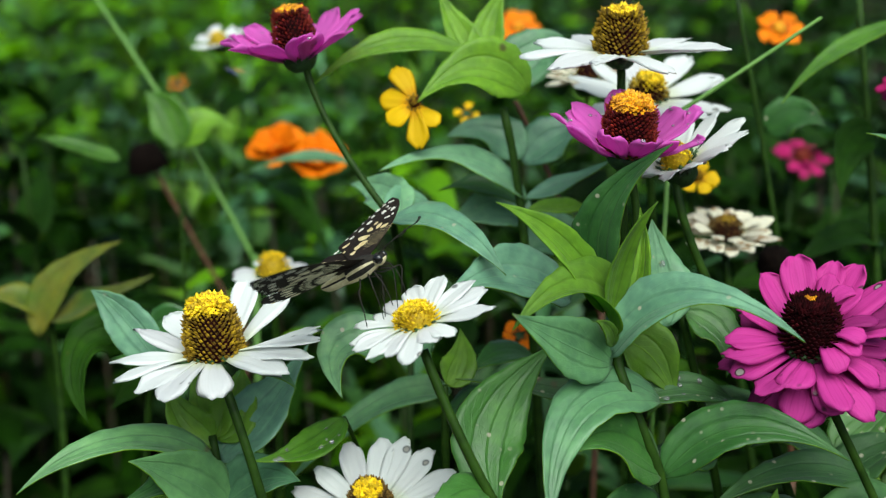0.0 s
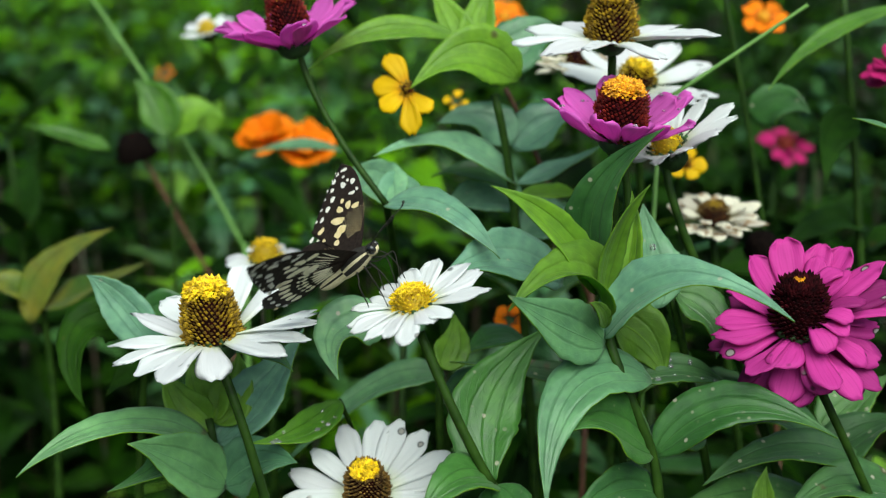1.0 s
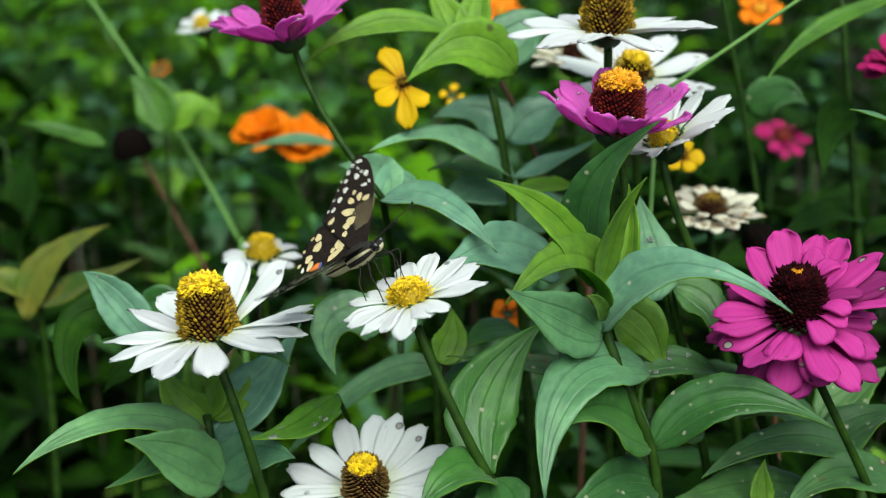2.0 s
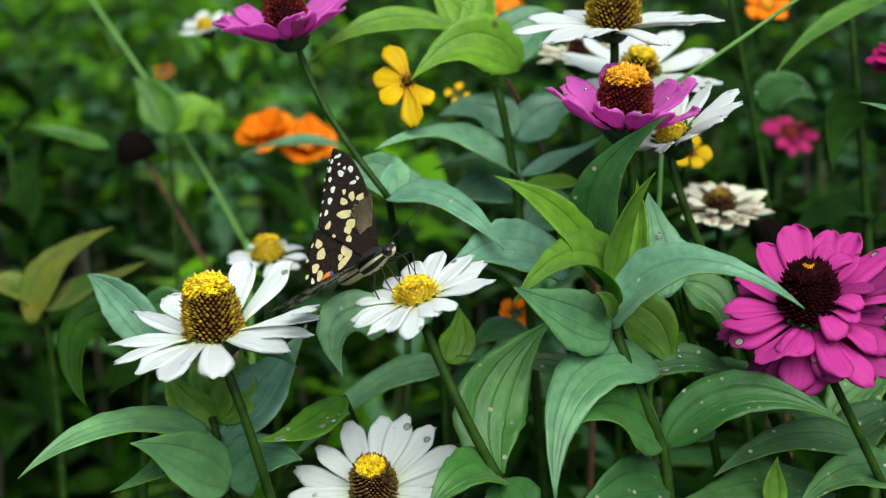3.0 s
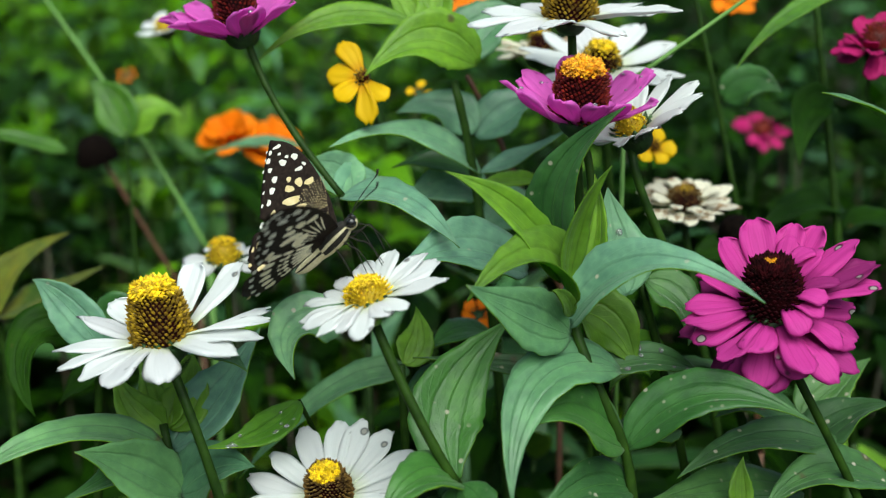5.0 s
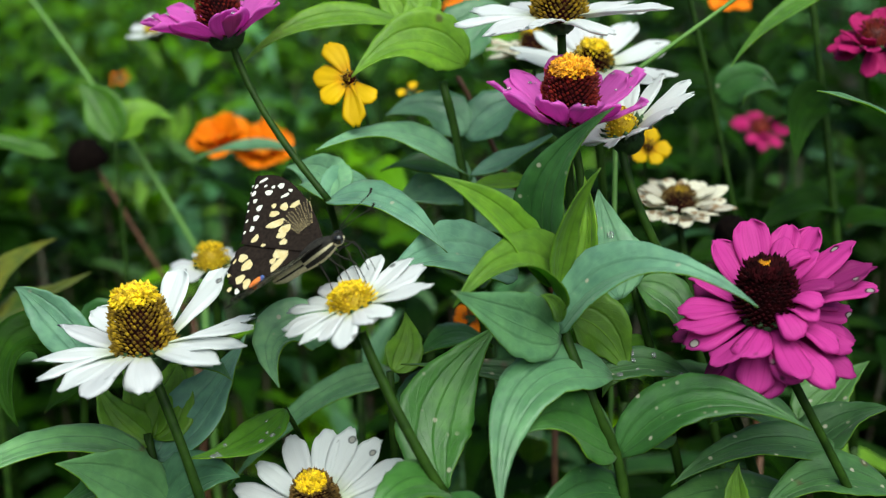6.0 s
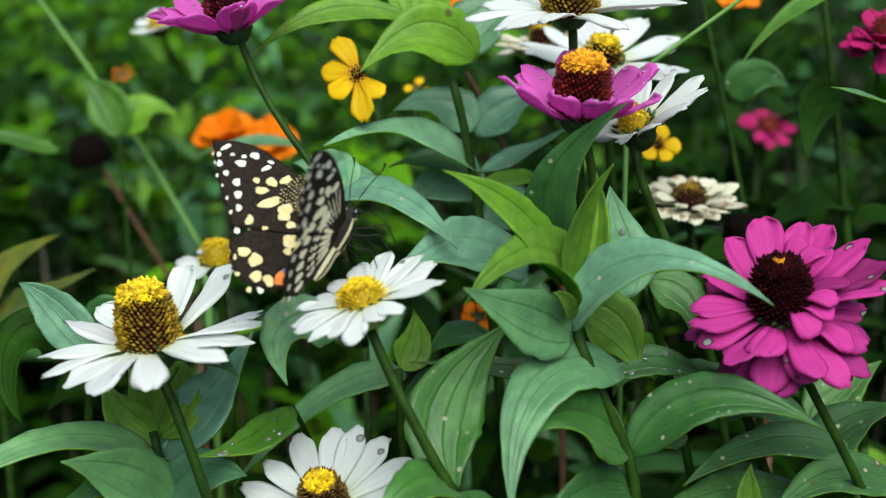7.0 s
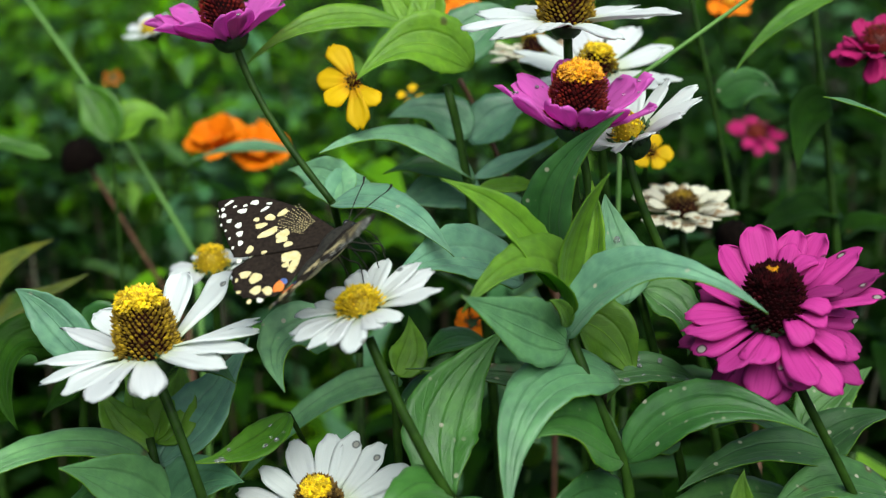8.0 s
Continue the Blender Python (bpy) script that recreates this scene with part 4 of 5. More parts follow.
leafy_plant((0.1569, 0.4129, 0.5172), "leafy shoot with broad mildew-spotted leaves under the magenta zinnia",
    [([(0.1569, 0.4129, 0.5172), (0.1521, 0.4198, 0.5740), (0.1473, 0.4208, 0.6086)], 0.0022, 0.0018, STEM)],
    [([(0.1614, 0.4134, 0.6119), (0.1258, 0.4095, 0.6281), (0.0953, 0.3891, 0.6140)], 0.018, LEAF_SPOT, UP),
     ([(0.1749, 0.4029, 0.6034), (0.1436, 0.3992, 0.6206), (0.1230, 0.3823, 0.6039)], 0.020, LEAF_SPOT, UP),
     ([(0.1473, 0.4208, 0.6086), (0.1643, 0.4252, 0.6249), (0.1780, 0.4177, 0.6280)], 0.020, LEAF_SPOT, UP),
     ([(0.1195, 0.3932, 0.5983), (0.1175, 0.3960, 0.6090), (0.1199, 0.3983, 0.6175)], 0.009, LEAF_YOUNG, FRONT),
     ([(0.1499, 0.4304, 0.6135), (0.1327, 0.4343, 0.6281), (0.1156, 0.4241, 0.6208)], 0.018, LEAF_SPOT, UP),
     ([(0.1473, 0.4170, 0.5943), (0.1156, 0.4034, 0.6054), (0.0819, 0.3867, 0.6049)], 0.022, LEAF_SPOT, UP),
     ([(0.1525, 0.4390, 0.6146), (0.1662, 0.4493, 0.6222), (0.1818, 0.4522, 0.6329)], 0.020, LEAF_SPOT, UP)])

leafy_plant((0.1217, 0.4199, 0.5124), "shoot with pale spotted leaves behind the crown of leaves",
    [([(0.1217, 0.4199, 0.5124), (0.1109, 0.4327, 0.5913), (0.0974, 0.4333, 0.6399), (0.0883, 0.4334, 0.6711)], 0.0022, 0.0017, STEM)],
    [([(0.0898, 0.4334, 0.6711), (0.1094, 0.4279, 0.6662), (0.1030, 0.4159, 0.6520)], 0.017, LEAF_SPOT, (0.2, -0.7, 0.6)),
     ([(0.0974, 0.4333, 0.6399), (0.0838, 0.4318, 0.6495), (0.0761, 0.4193, 0.6340)], 0.018, LEAF_MID, FRONT),
     ([(0.1004, 0.4349, 0.6302), (0.1165, 0.4409, 0.6371), (0.1327, 0.4337, 0.6260)], 0.018, LEAF_SPOT, UP),
     ([(0.1047, 0.4304, 0.6135), (0.0888, 0.4278, 0.6193), (0.0732, 0.4208, 0.6086)], 0.020, LEAF_SPOT, UP)])

# most leaves here carry their shade in the darkened leaf colour
leafy_plant((0.2089, 0.5352, 0.5565), "tall shoot with hanging leaves, most with shade in their colour",
    [([(0.2089, 0.5352, 0.5565), (0.1978, 0.5437, 0.6654), (0.1835, 0.5664, 0.7811)], 0.0026, 0.0018, STEM),
     ([(0.1659, 0.5422, 0.5825), (0.1585, 0.5501, 0.6583), (0.1419, 0.5585, 0.7206), (0.1284, 0.5664, 0.7811)], 0.0017, 0.0013, STEM)],
    [([(0.1889, 0.5425, 0.7229), (0.1719, 0.5339, 0.7216), (0.1675, 0.5107, 0.6967)], 0.018, LEAF_SHADED, FRONT),
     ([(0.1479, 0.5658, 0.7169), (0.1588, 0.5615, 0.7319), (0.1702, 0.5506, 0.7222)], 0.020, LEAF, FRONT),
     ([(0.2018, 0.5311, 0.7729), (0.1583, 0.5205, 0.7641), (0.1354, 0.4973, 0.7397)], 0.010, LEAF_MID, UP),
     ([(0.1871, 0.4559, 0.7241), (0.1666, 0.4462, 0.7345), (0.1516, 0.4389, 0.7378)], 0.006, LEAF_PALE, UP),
     ([(0.1479, 0.5665, 0.7195), (0.1334, 0.5692, 0.7297), (0.1202, 0.5665, 0.7195)], 0.018, LEAF_SHADED, UP),
     ([(0.2020, 0.5528, 0.6685), (0.1809, 0.5470, 0.6779), (0.1579, 0.5346, 0.6623)], 0.022, LEAF_SHADED, UP),
     ([(0.2048, 0.5578, 0.6563), (0.2152, 0.5528, 0.6685), (0.2277, 0.5423, 0.6603)], 0.022, LEAF_SHADED, UP),
     ([(0.1620, 0.5544, 0.6434), (0.1460, 0.5571, 0.6538), (0.1282, 0.5460, 0.6431)], 0.022, LEAF_SHADED, UP)])


# long pale grass stalks and a brown stalk
def stalk(curve, r0, r1, mat, label):
    p = thing("stalk", curve[0], label, "stalk")
    stem(p, curve, r0, r1, mat)


leafy_plant((-0.1366, 0.6058, 0.5570), "fresh green leafy shoot crossing the grass stalk",
    [([(-0.1366, 0.6058, 0.5570), (-0.1408, 0.6213, 0.6461), (-0.1420, 0.6265, 0.6962)], 0.0013, 0.0009, STEM)],
    [([(-0.1405, 0.6257, 0.6934), (-0.1479, 0.6318, 0.7161), (-0.1611, 0.6333, 0.7217)], 0.022, LEAF_MID, (-0.3, -0.6, 0.7)),
     ([(-0.1405, 0.6261, 0.6948), (-0.1273, 0.6310, 0.7132), (-0.1127, 0.6284, 0.7033)], 0.022, LEAF_YOUNG, (0.2, -0.5, 0.8)),
     ([(-0.1772, 0.6397, 0.6837), (-0.1998, 0.6416, 0.6907), (-0.2232, 0.6430, 0.6959)], 0.014, LEAF_MID, UP),
     ([(-0.0517, 0.6320, 0.6857), (-0.0775, 0.6261, 0.6948), (-0.1040, 0.6150, 0.6841)], 0.010, LEAF_PALE, UP)])
stalk([(-0.1048, 0.6337, 0.6305), (-0.1230, 0.6424, 0.6629), (-0.1428, 0.6519, 0.6982), (-0.2072, 0.6896, 0.7770)], 0.0017, 0.0013, STEM_PALE, "long straight pale green grass stalk")
stalk([(0.0882, 0.4799, 0.7363), (0.1150, 0.4845, 0.7535), (0.1462, 0.4902, 0.7750)], 0.0011, 0.0008, STEM_PALE, "thin pale green grass stalk across the bed")
stalk([(0.0692, 0.5165, 0.6411), (0.0516, 0.5288, 0.6871), (0.0391, 0.5366, 0.7162), (0.0291, 0.5411, 0.7331)], 0.0016, 0.0013, STEM_BROWN, "thin reddish brown bare stalk")


# ---------------------------------------------------------------- flowers farther back
def back_flower(px, foot, up, petals, mat, disc, label, base=(0.006, 0.007), category="flower", group=""):
    p = thing("garden_flower", foot, label, category, group)
    a, b = Vector(foot), Vector(px)
    stem(p, [foot, tuple(a.lerp(b, 0.6) + Vector((0, 0.05, -0.02))), tuple(b - Vector(up).normalized() * 0.005)], 0.0013, 0.0010)
    flower(p, px, up, petals, mat, disc, "", base)
    return p


back_flower((-0.0128, 0.4804, 0.7402), (-0.0179, 0.8296, 0.6508), (-0.25, -0.80, 0.45), [(105, 0.0155, 0.009, 14, 24, 0), (158, 0.0135, 0.010, 5, 20, 0), (212, 0.0115, 0.009, 10, 25, 0), (268, 0.0175, 0.009, 0, 20, 0), (300, 0.012, 0.008, 10, 25, 0)], YELLOW, (0.0030, 0.003, 40, FLORET_ORANGE, FLORET, 0.5), "ragged golden yellow cosmos", (0.003, 0.004))
back_flower((-0.0983, 0.6847, 0.6817), (-0.1446, 1.0270, 0.5683), (-0.15, -0.55, 0.82), ring(8, 0.0160, 0.0150, 30, 20, 10) + ring(7, 0.014, 0.014, 58, 20, 30, 0.002), ORANGE, (0.004, 0.004, 50, FLORET_ORANGE, FLORET_ORANGE, 0.5), "bright orange double cosmos", (0.004, 0.005), group="orange cosmos")
back_flower((-0.0785, 0.6962, 0.6745), (-0.1047, 1.0381, 0.5633), (0.15, -0.62, 0.76), ring(8, 0.0155, 0.0150, 28, 20, 30) + ring(7, 0.013, 0.013, 56, 20, 10, 0.002), ORANGE, (0.004, 0.004, 50, FLORET_ORANGE, FLORET_ORANGE, 0.5), "bright orange double cosmos", (0.004, 0.005), group="orange cosmos")
back_flower((0.0402, 0.7927, 0.7447), (0.0640, 1.1435, 0.6629), (0.1, -0.6, 0.7), ring(6, 0.013, 0.010, 16, 24), ORANGE, (0.004, 0.004, 40, FLORET_ORANGE, FLORET_ORANGE, 0.5), "small orange cosmos far in the bed", (0.004, 0.005), group="orange cosmos")
back_flower((0.1705, 0.6512, 0.7575), (0.2711, 1.0043, 0.6842), (0.0, -0.6, 0.7), ring(7, 0.010, 0.008, 16, 24), ORANGE, (0.004, 0.004, 40, FLORET_ORANGE, FLORET_ORANGE, 0.5), "small orange cosmos far in the bed", (0.004, 0.005), group="orange cosmos")
back_flower((0.1079, 0.5210, 0.7043), (0.1855, 0.8645, 0.5953), (0.1, -0.8, 0.5), ring(6, 0.0072, 0.007, 16, 24), YELLOW, (0.003, 0.003, 40, FLORET_ORANGE, FLORET, 0.5), "golden yellow cosmos behind a white zinnia", (0.003, 0.004))
back_flower((0.0078, 0.5992, 0.7182), (0.0169, 0.9461, 0.6217), (0.2, -0.6, 0.6), ring(4, 0.0045, 0.0045, 10, 24), YELLOW, None, "small golden yellow cosmos half hidden by leaves", (0.003, 0.004))
back_flower((-0.1827, 0.8026, 0.7045), (-0.2596, 1.1485, 0.6043), (0.0, -0.6, 0.7), ring(5, 0.0036, 0.0034, 16, 24), ORANGE, None, "small orange cosmos far in the bed", (0.004, 0.005), group="orange cosmos")
back_flower((-0.1275, 0.6684, 0.7443), (-0.1923, 1.0194, 0.6636), (-0.25, -0.3, 0.9), ring(7, 0.012, 0.008, 26, 10), WHITE, (0.005, 0.006, 70, FLORET, FLORET, 0.5), "small white zinnia far in the bed", (0.005, 0.006))
back_flower((0.2116, 0.7327, 0.6752), (0.3197, 1.0745, 0.5602), (0.0, -0.5, 0.85), ring(8, 0.0120, 0.0075, 14, 34, 0, 0, 0.3, 16, 2) + ring(4, 0.008, 0.006, 40, 30), CRIMSON, (0.006, 0.006, 90, SCALE_RED, SCALE_RED, 0.3, False), "crimson-pink zinnia in the shade", (0.006, 0.007))
back_flower((0.1982, 0.5157, 0.7462), (0.3425, 0.8654, 0.6607), (-0.2, -0.3, 0.9), ring(11, 0.0150, 0.008, -10, 24, 0, 0, 0.25, 14, 3) + ring(9, 0.0145, 0.008, 26, 20, 9, 0, 0.25, 14, 3) + ring(6, 0.012, 0.007, 50, 16), CRIMSON, (0.007, 0.009, 110, SCALE_RED, SCALE_RED, 0.3, False), "full magenta zinnia at the bed's edge", (0.007, 0.008))
back_flower((0.0616, 0.5478, 0.7424), (0.1066, 0.8983, 0.6597), (-0.05, -0.1, 0.98), ring(14, 0.0165, 0.007, 14, 24), CREAM, (0.006, 0.009, 110, SCALE, FLORET, 0.2, False), "faded greenish white zinnia", (0.007, 0.008))
back_flower((0.0325, 0.5030, 0.6365), (0.0533, 0.8342, 0.4822), (0.1, -0.5, 0.8), ring(5, 0.0065, 0.006, 26, 40), ORANGE, None, "fallen-petalled dull orange cosmos low among leaves", (0.003, 0.004))


def seed_head(at, foot, r, h, label):
    p = thing("seed_head", foot, label, "seed head", "withered seed heads")
    a, b = Vector(foot), Vector(at)
    stem(p, [foot, tuple(a.lerp(b, 0.6)), tuple(b)], 0.0016, 0.0014, STEM_BROWN)
    v, f, idx = merge([(*blob(r, h, 8, 16, 0, 0.6), 0)] + [(*spike((r * 0.9 * math.cos(i * 2.4) * math.sqrt(1 - i / 140), r * 0.9 * math.sin(i * 2.4) * math.sqrt(1 - i / 140), h * i / 150), (math.cos(i * 2.4), math.sin(i * 2.4), 0.6), r * 0.3, r * 0.10), 0) for i in range(140)])
    part("seed_cone", mesh_of("seed_cone", v, f, SCALE_DARK, None, None, False), p, "black dried seeds", axis_pose(b - a - Vector((0, 0, h * 0.4)), (-0.25, -0.1, 1)))


seed_head((-0.1758, 0.6952, 0.6743), (-0.1217, 0.6852, 0.5752), 0.0115, 0.016, "black withered seed head on a brown stalk")
seed_head((0.1470, 0.5274, 0.6663), (0.1659, 0.5352, 0.5565), 0.0080, 0.010, "black withered seed head behind the magenta zinnia")


# leafy shoots that fill the bed close behind the flowers
def shoot(kind, height, pairs, size, mat, seed):
    """One upright shoot with crossed pairs of leaves, built at the origin."""
    rng = random.Random(seed)
    p = thing("leafy_shoot", (0, 0, 0), kind, "plant", "leafy shoots of the bed")
    bend = (rng.uniform(-0.03, 0.03), rng.uniform(-0.03, 0.03))
    stem(p, [(0, 0, 0), (bend[0] * 0.3, bend[1] * 0.3, height * 0.6), (bend[0], bend[1], height)], 0.003, 0.0015)
    a0 = rng.uniform(0, 6.28)
    for i in range(pairs):
        u = 1 - 0.085 * i
        c = Vector((bend[0] * u * u, bend[1] * u * u, height * u))
        for s in (0, 1):
            a = a0 + i * 1.5708 + s * math.pi + rng.uniform(-0.3, 0.3)
            ln = size * (0.62 + 0.16 * min(i, 3)) * rng.uniform(0.85, 1.15)
            el = radians(58 - 16 * i + rng.uniform(-10, 10)) if i < 3 else radians(rng.uniform(0, 25))
            out = Vector((math.cos(a) * math.cos(el), math.sin(a) * math.cos(el), math.sin(el)))
            mid = c + out * ln * 0.55
            tip = c + out * ln * 0.95 + Vector((math.cos(a), math.sin(a), -0.7)) * ln * 0.22
            leaf(p, [tuple(c), tuple(mid), tuple(tip)], ln * rng.uniform(0.30, 0.38), mat, (-math.cos(a) * math.sin(el), -math.sin(a) * math.sin(el), math.cos(el) + 0.02), rows=14, cols=9)
    return p


def shoots():
    rng = random.Random(11)
    kinds = [("leafy shoot, its green darkened in colour for the shaded side", 0.74, 7, 0.085, LEAF_SHADED), ("dark green leafy zinnia shoot", 0.74, 7, 0.080, LEAF), ("grey-green leafy zinnia shoot", 0.76, 7, 0.078, LEAF_PALE), ("fresh green leafy zinnia shoot", 0.74, 7, 0.070, LEAF_YOUNG), ("dark green leafy zinnia shoot", 0.72, 6, 0.088, LEAF), ("green zinnia shoot with mildewed leaves", 0.73, 7, 0.075, LEAF_SPOT)]
    protos = [shoot(*k, seed=i + 3) for i, k in enumerate(kinds)]
    spots = []
    tries = 0
    while len(spots) < 80 and tries < 4000:
        tries += 1
        y = rng.uniform(0.53, 1.4)
        x = rng.uniform(-1, 1) * (0.12 + 0.42 * y)
        if (x < 0.02 and y < 0.95 and len(spots) < 6) or (x < -0.05 and y < 0.66) or (x < -0.12 and y < 0.72):
            continue
        if all((x - a) ** 2 + (y - b) ** 2 > 0.070 ** 2 for a, b in spots):
            spots.append((x, y))
    for i, (x, y) in enumerate(spots):
        pick = i % 6
        # right and far-left shoots get the darkened leaf: shade put into colour
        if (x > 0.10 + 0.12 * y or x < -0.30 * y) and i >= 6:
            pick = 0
        elif x < 0 and y < 1.1 and i >= 6:
            pick = (1, 3, 2, 5)[i % 4]
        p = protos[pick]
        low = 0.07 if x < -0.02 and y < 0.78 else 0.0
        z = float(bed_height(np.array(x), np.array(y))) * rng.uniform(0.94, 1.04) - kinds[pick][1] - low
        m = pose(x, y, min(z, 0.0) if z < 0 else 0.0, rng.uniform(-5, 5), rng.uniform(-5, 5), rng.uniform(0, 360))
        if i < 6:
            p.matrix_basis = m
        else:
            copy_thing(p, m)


# ---------------------------------------------------------------- the bed behind
def scatter(name, label, mat, base, way, length, width, droop, roll, category="foliage"):
    """Many small leaves in one mesh: folded, curved blades, all different."""
    n, rows, cols = len(base), 6, 3
    s = np.linspace(0, 1, rows)[None, :]
    way = unit(way)
    side = unit(np.cross(way, np.array([0.0, 0.0, 1.0])) + 1e-4)
    nor = np.cross(side, way)
    cr, sr = np.cos(roll)[:, None], np.sin(roll)[:, None]
    side, nor = side * cr + nor * sr, nor * cr - side * sr
    along = length[:, None] * s
    sag = -droop[:, None] * along * s
    prof = np.sin(np.pi * (s * 0.95 + 0.05) ** 0.75) ** 1.0 * (1.10 - 0.40 * s)
    v = np.zeros((n, rows, cols, 3))
    spine = base[:, None, :] + way[:, None, :] * along[..., None] + np.array([0, 0, 1.0]) * sag[..., None]
    for j, q in enumerate((-1, 0, 1)):
        v[:, :, j] = spine + side[:, None, :] * (q * width[:, None] / 2 * prof)[..., None] + nor[:, None, :] * (abs(q) * 0.16 * width[:, None] * prof)[..., None]
    f = []
    for i in range(rows - 1):
        for j in range(cols - 1):
            f.append((i * cols + j, i * cols + j + 1, (i + 1) * cols + j + 1, (i + 1) * cols + j))
    f = np.array(f)[None] + (np.arange(n) * rows * cols)[:, None, None]
    f = f.reshape(-1, 4)
    uv = np.zeros((n, rows, cols, 2))
    uv[..., 0] = s[..., None]
    uv[..., 1] = np.array([0, 0.5, 1.0])
    me = bpy.data.meshes.new(name)
    me.vertices.add(n * rows * cols)
    me.vertices.foreach_set("co", v.ravel())
    me.loops.add(f.size)
    me.loops.foreach_set("vertex_index", f.ravel().astype(np.int32))
    me.polygons.add(len(f))
    me.polygons.foreach_set("loop_start", np.arange(0, f.size, 4, dtype=np.int32))
    me.update(calc_edges=True)
    lay = me.uv_layers.new(name="UVMap")
    lay.data.foreach_set("uv", uv.reshape(-1, 2)[f.ravel()].astype(np.float32).ravel())
    me.polygons.foreach_set("use_smooth", [True] * len(me.polygons))
    me.materials.append(mat)
    return tagged(new(name, me), label, category, kind="stuff")


def bed_height(x, y):
    """How high the bed stands at a place."""
    h = np.interp(y, [0.25, 0.40, 0.50, 0.70, 1.0, 1.5, 2.5, 5.0], [0.44, 0.49, 0.54, 0.645, 0.67, 0.71, 0.80, 1.05])
    h = h - 0.05 * np.clip((-x - 0.06) / 0.06, 0, 1) * np.clip((0.62 - y) / 0.1, 0, 1)
    return h + 0.03 * np.sin(x * 17 + 1.3) * np.cos(y * 13) + 0.02 * np.sin(x * 41 + y * 29)


def bed():
    rng = np.random.default_rng(7)
    near, far = [], []
    y = np.concatenate([rng.uniform(0.30, 1.3, 520), rng.uniform(1.3, 5.2, 1900)])
    x = rng.uniform(-1, 1, len(y)) * (0.22 + 0.50 * y)
    # unseen plants added at both sides and behind the eye, blocking low light
    x2, y2 = rng.uniform(-3.6, 3.6, 2600), rng.uniform(-3.0, 1.3, 2600)
    front = ~((y < 0.64) & (x < -0.04)) & ~((y < 0.72) & (x < -0.09))
    x, y = x[front], y[front]
    x3, y3 = rng.uniform(-3.6, 3.6, 1700), rng.uniform(1.3, 5.2, 1700)
    wide = np.abs(x3) > 0.22 + 0.50 * y3
    keep = (np.abs(x2) > 0.30 + 0.5 * np.maximum(y2, 0)) | (y2 < -1.2)
    x, y = np.concatenate([x, x2[keep], x3[wide]]), np.concatenate([y, y2[keep], y3[wide]])
    h = bed_height(x, np.maximum(y, 0.5)) * rng.uniform(0.80, 1.03, len(y))
    h = np.where(y < 0.25, h * 0.55, h)
    sets = {0: [], 1: [], 2: []}
    stems = []
    for px, py, ph in zip(x, y, h):
        # painted shade: more of the darkened leaves to the right and far left
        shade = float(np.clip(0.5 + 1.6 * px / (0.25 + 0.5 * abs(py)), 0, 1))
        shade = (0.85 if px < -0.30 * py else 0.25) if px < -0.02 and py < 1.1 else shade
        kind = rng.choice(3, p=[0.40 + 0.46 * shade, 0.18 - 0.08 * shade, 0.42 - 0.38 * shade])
        lean = rng.uniform(-0.12, 0.12, 2)
        levels = 7 if py < 1.3 else 6
        if py < 1.3:
            stems.append(tube(bezier([(px, py, 0), (px + lean[0] * 0.2, py + lean[1] * 0.2, ph * 0.6), (px + lean[0] * 0.4, py + lean[1] * 0.4, ph * 0.9)], 5), 0.0026, 0.0014, 5) + (0,))
        a0 = rng.uniform(0, 6.28)
        for i in range(levels):
            u = 1 - 0.62 * i / levels
            z = ph * u
            c = np.array([px + lean[0] * 0.5 * u * u, py + lean[1] * 0.5 * u * u, z])
            for s in (0, 1):
                a = a0 + i * 1.57 + s * math.pi + rng.uniform(-0.4, 0.4)
                ln = rng.uniform(0.042, 0.085) * (0.7 + 0.5 * min(i, 3) / 3)
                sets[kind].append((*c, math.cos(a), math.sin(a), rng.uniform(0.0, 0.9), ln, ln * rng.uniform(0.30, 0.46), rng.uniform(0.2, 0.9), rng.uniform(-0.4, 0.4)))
    for kind, (name, label, mat) in enumerate((("bed_foliage", "flower bed leaves with the bed's shade in their deep green", BED_SHADED), ("pale_foliage", "flower bed leaves with sky sheen in their pale colour", BED_PALE), ("young_foliage", "fresh green leaves of the flower bed", BED_YOUNG))):
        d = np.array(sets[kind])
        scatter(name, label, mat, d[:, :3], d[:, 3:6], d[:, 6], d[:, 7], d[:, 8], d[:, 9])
    v, f, idx = merge(stems)
    tagged(new("bed_stems", mesh_of("bed_stems", v, f, BED_STEM)), "thin brown stems of the flower bed", "stems", kind="stuff")


bed()
shoots()


# ---------------------------------------------------------------- the butterfly
MM = 0.001
# markings of a wing: x forwards, y outwards, two half axes (mm), turn
FORE_MARGIN = [(-7.4, 42.4, 2.0, 0.75, -10), (-10.6, 41.9, 0.75, 1.0, -40), (-12.3, 39.4, 1.0, 1.2, -40), (-12.8, 35.7, 1.0, 1.0, -40), (-12.2, 31.3, 1.3, 1.4, -40), (-14.4, 27.9, 1.3, 1.4, -40), (-17.0, 24.4, 1.0, 1.3, -40),
    (-7.4, 39.2, 0.8, 0.6, -20), (-5.0, 36.4, 0.9, 0.7, -40), (-2.2, 34.5, 1.7, 1.2, -55), (-7.2, 35.3, 1.9, 1.2, -50), (0.3, 29.7, 1.2, 0.6, -60), (-2.1, 29.1, 1.9, 0.8, -15)]
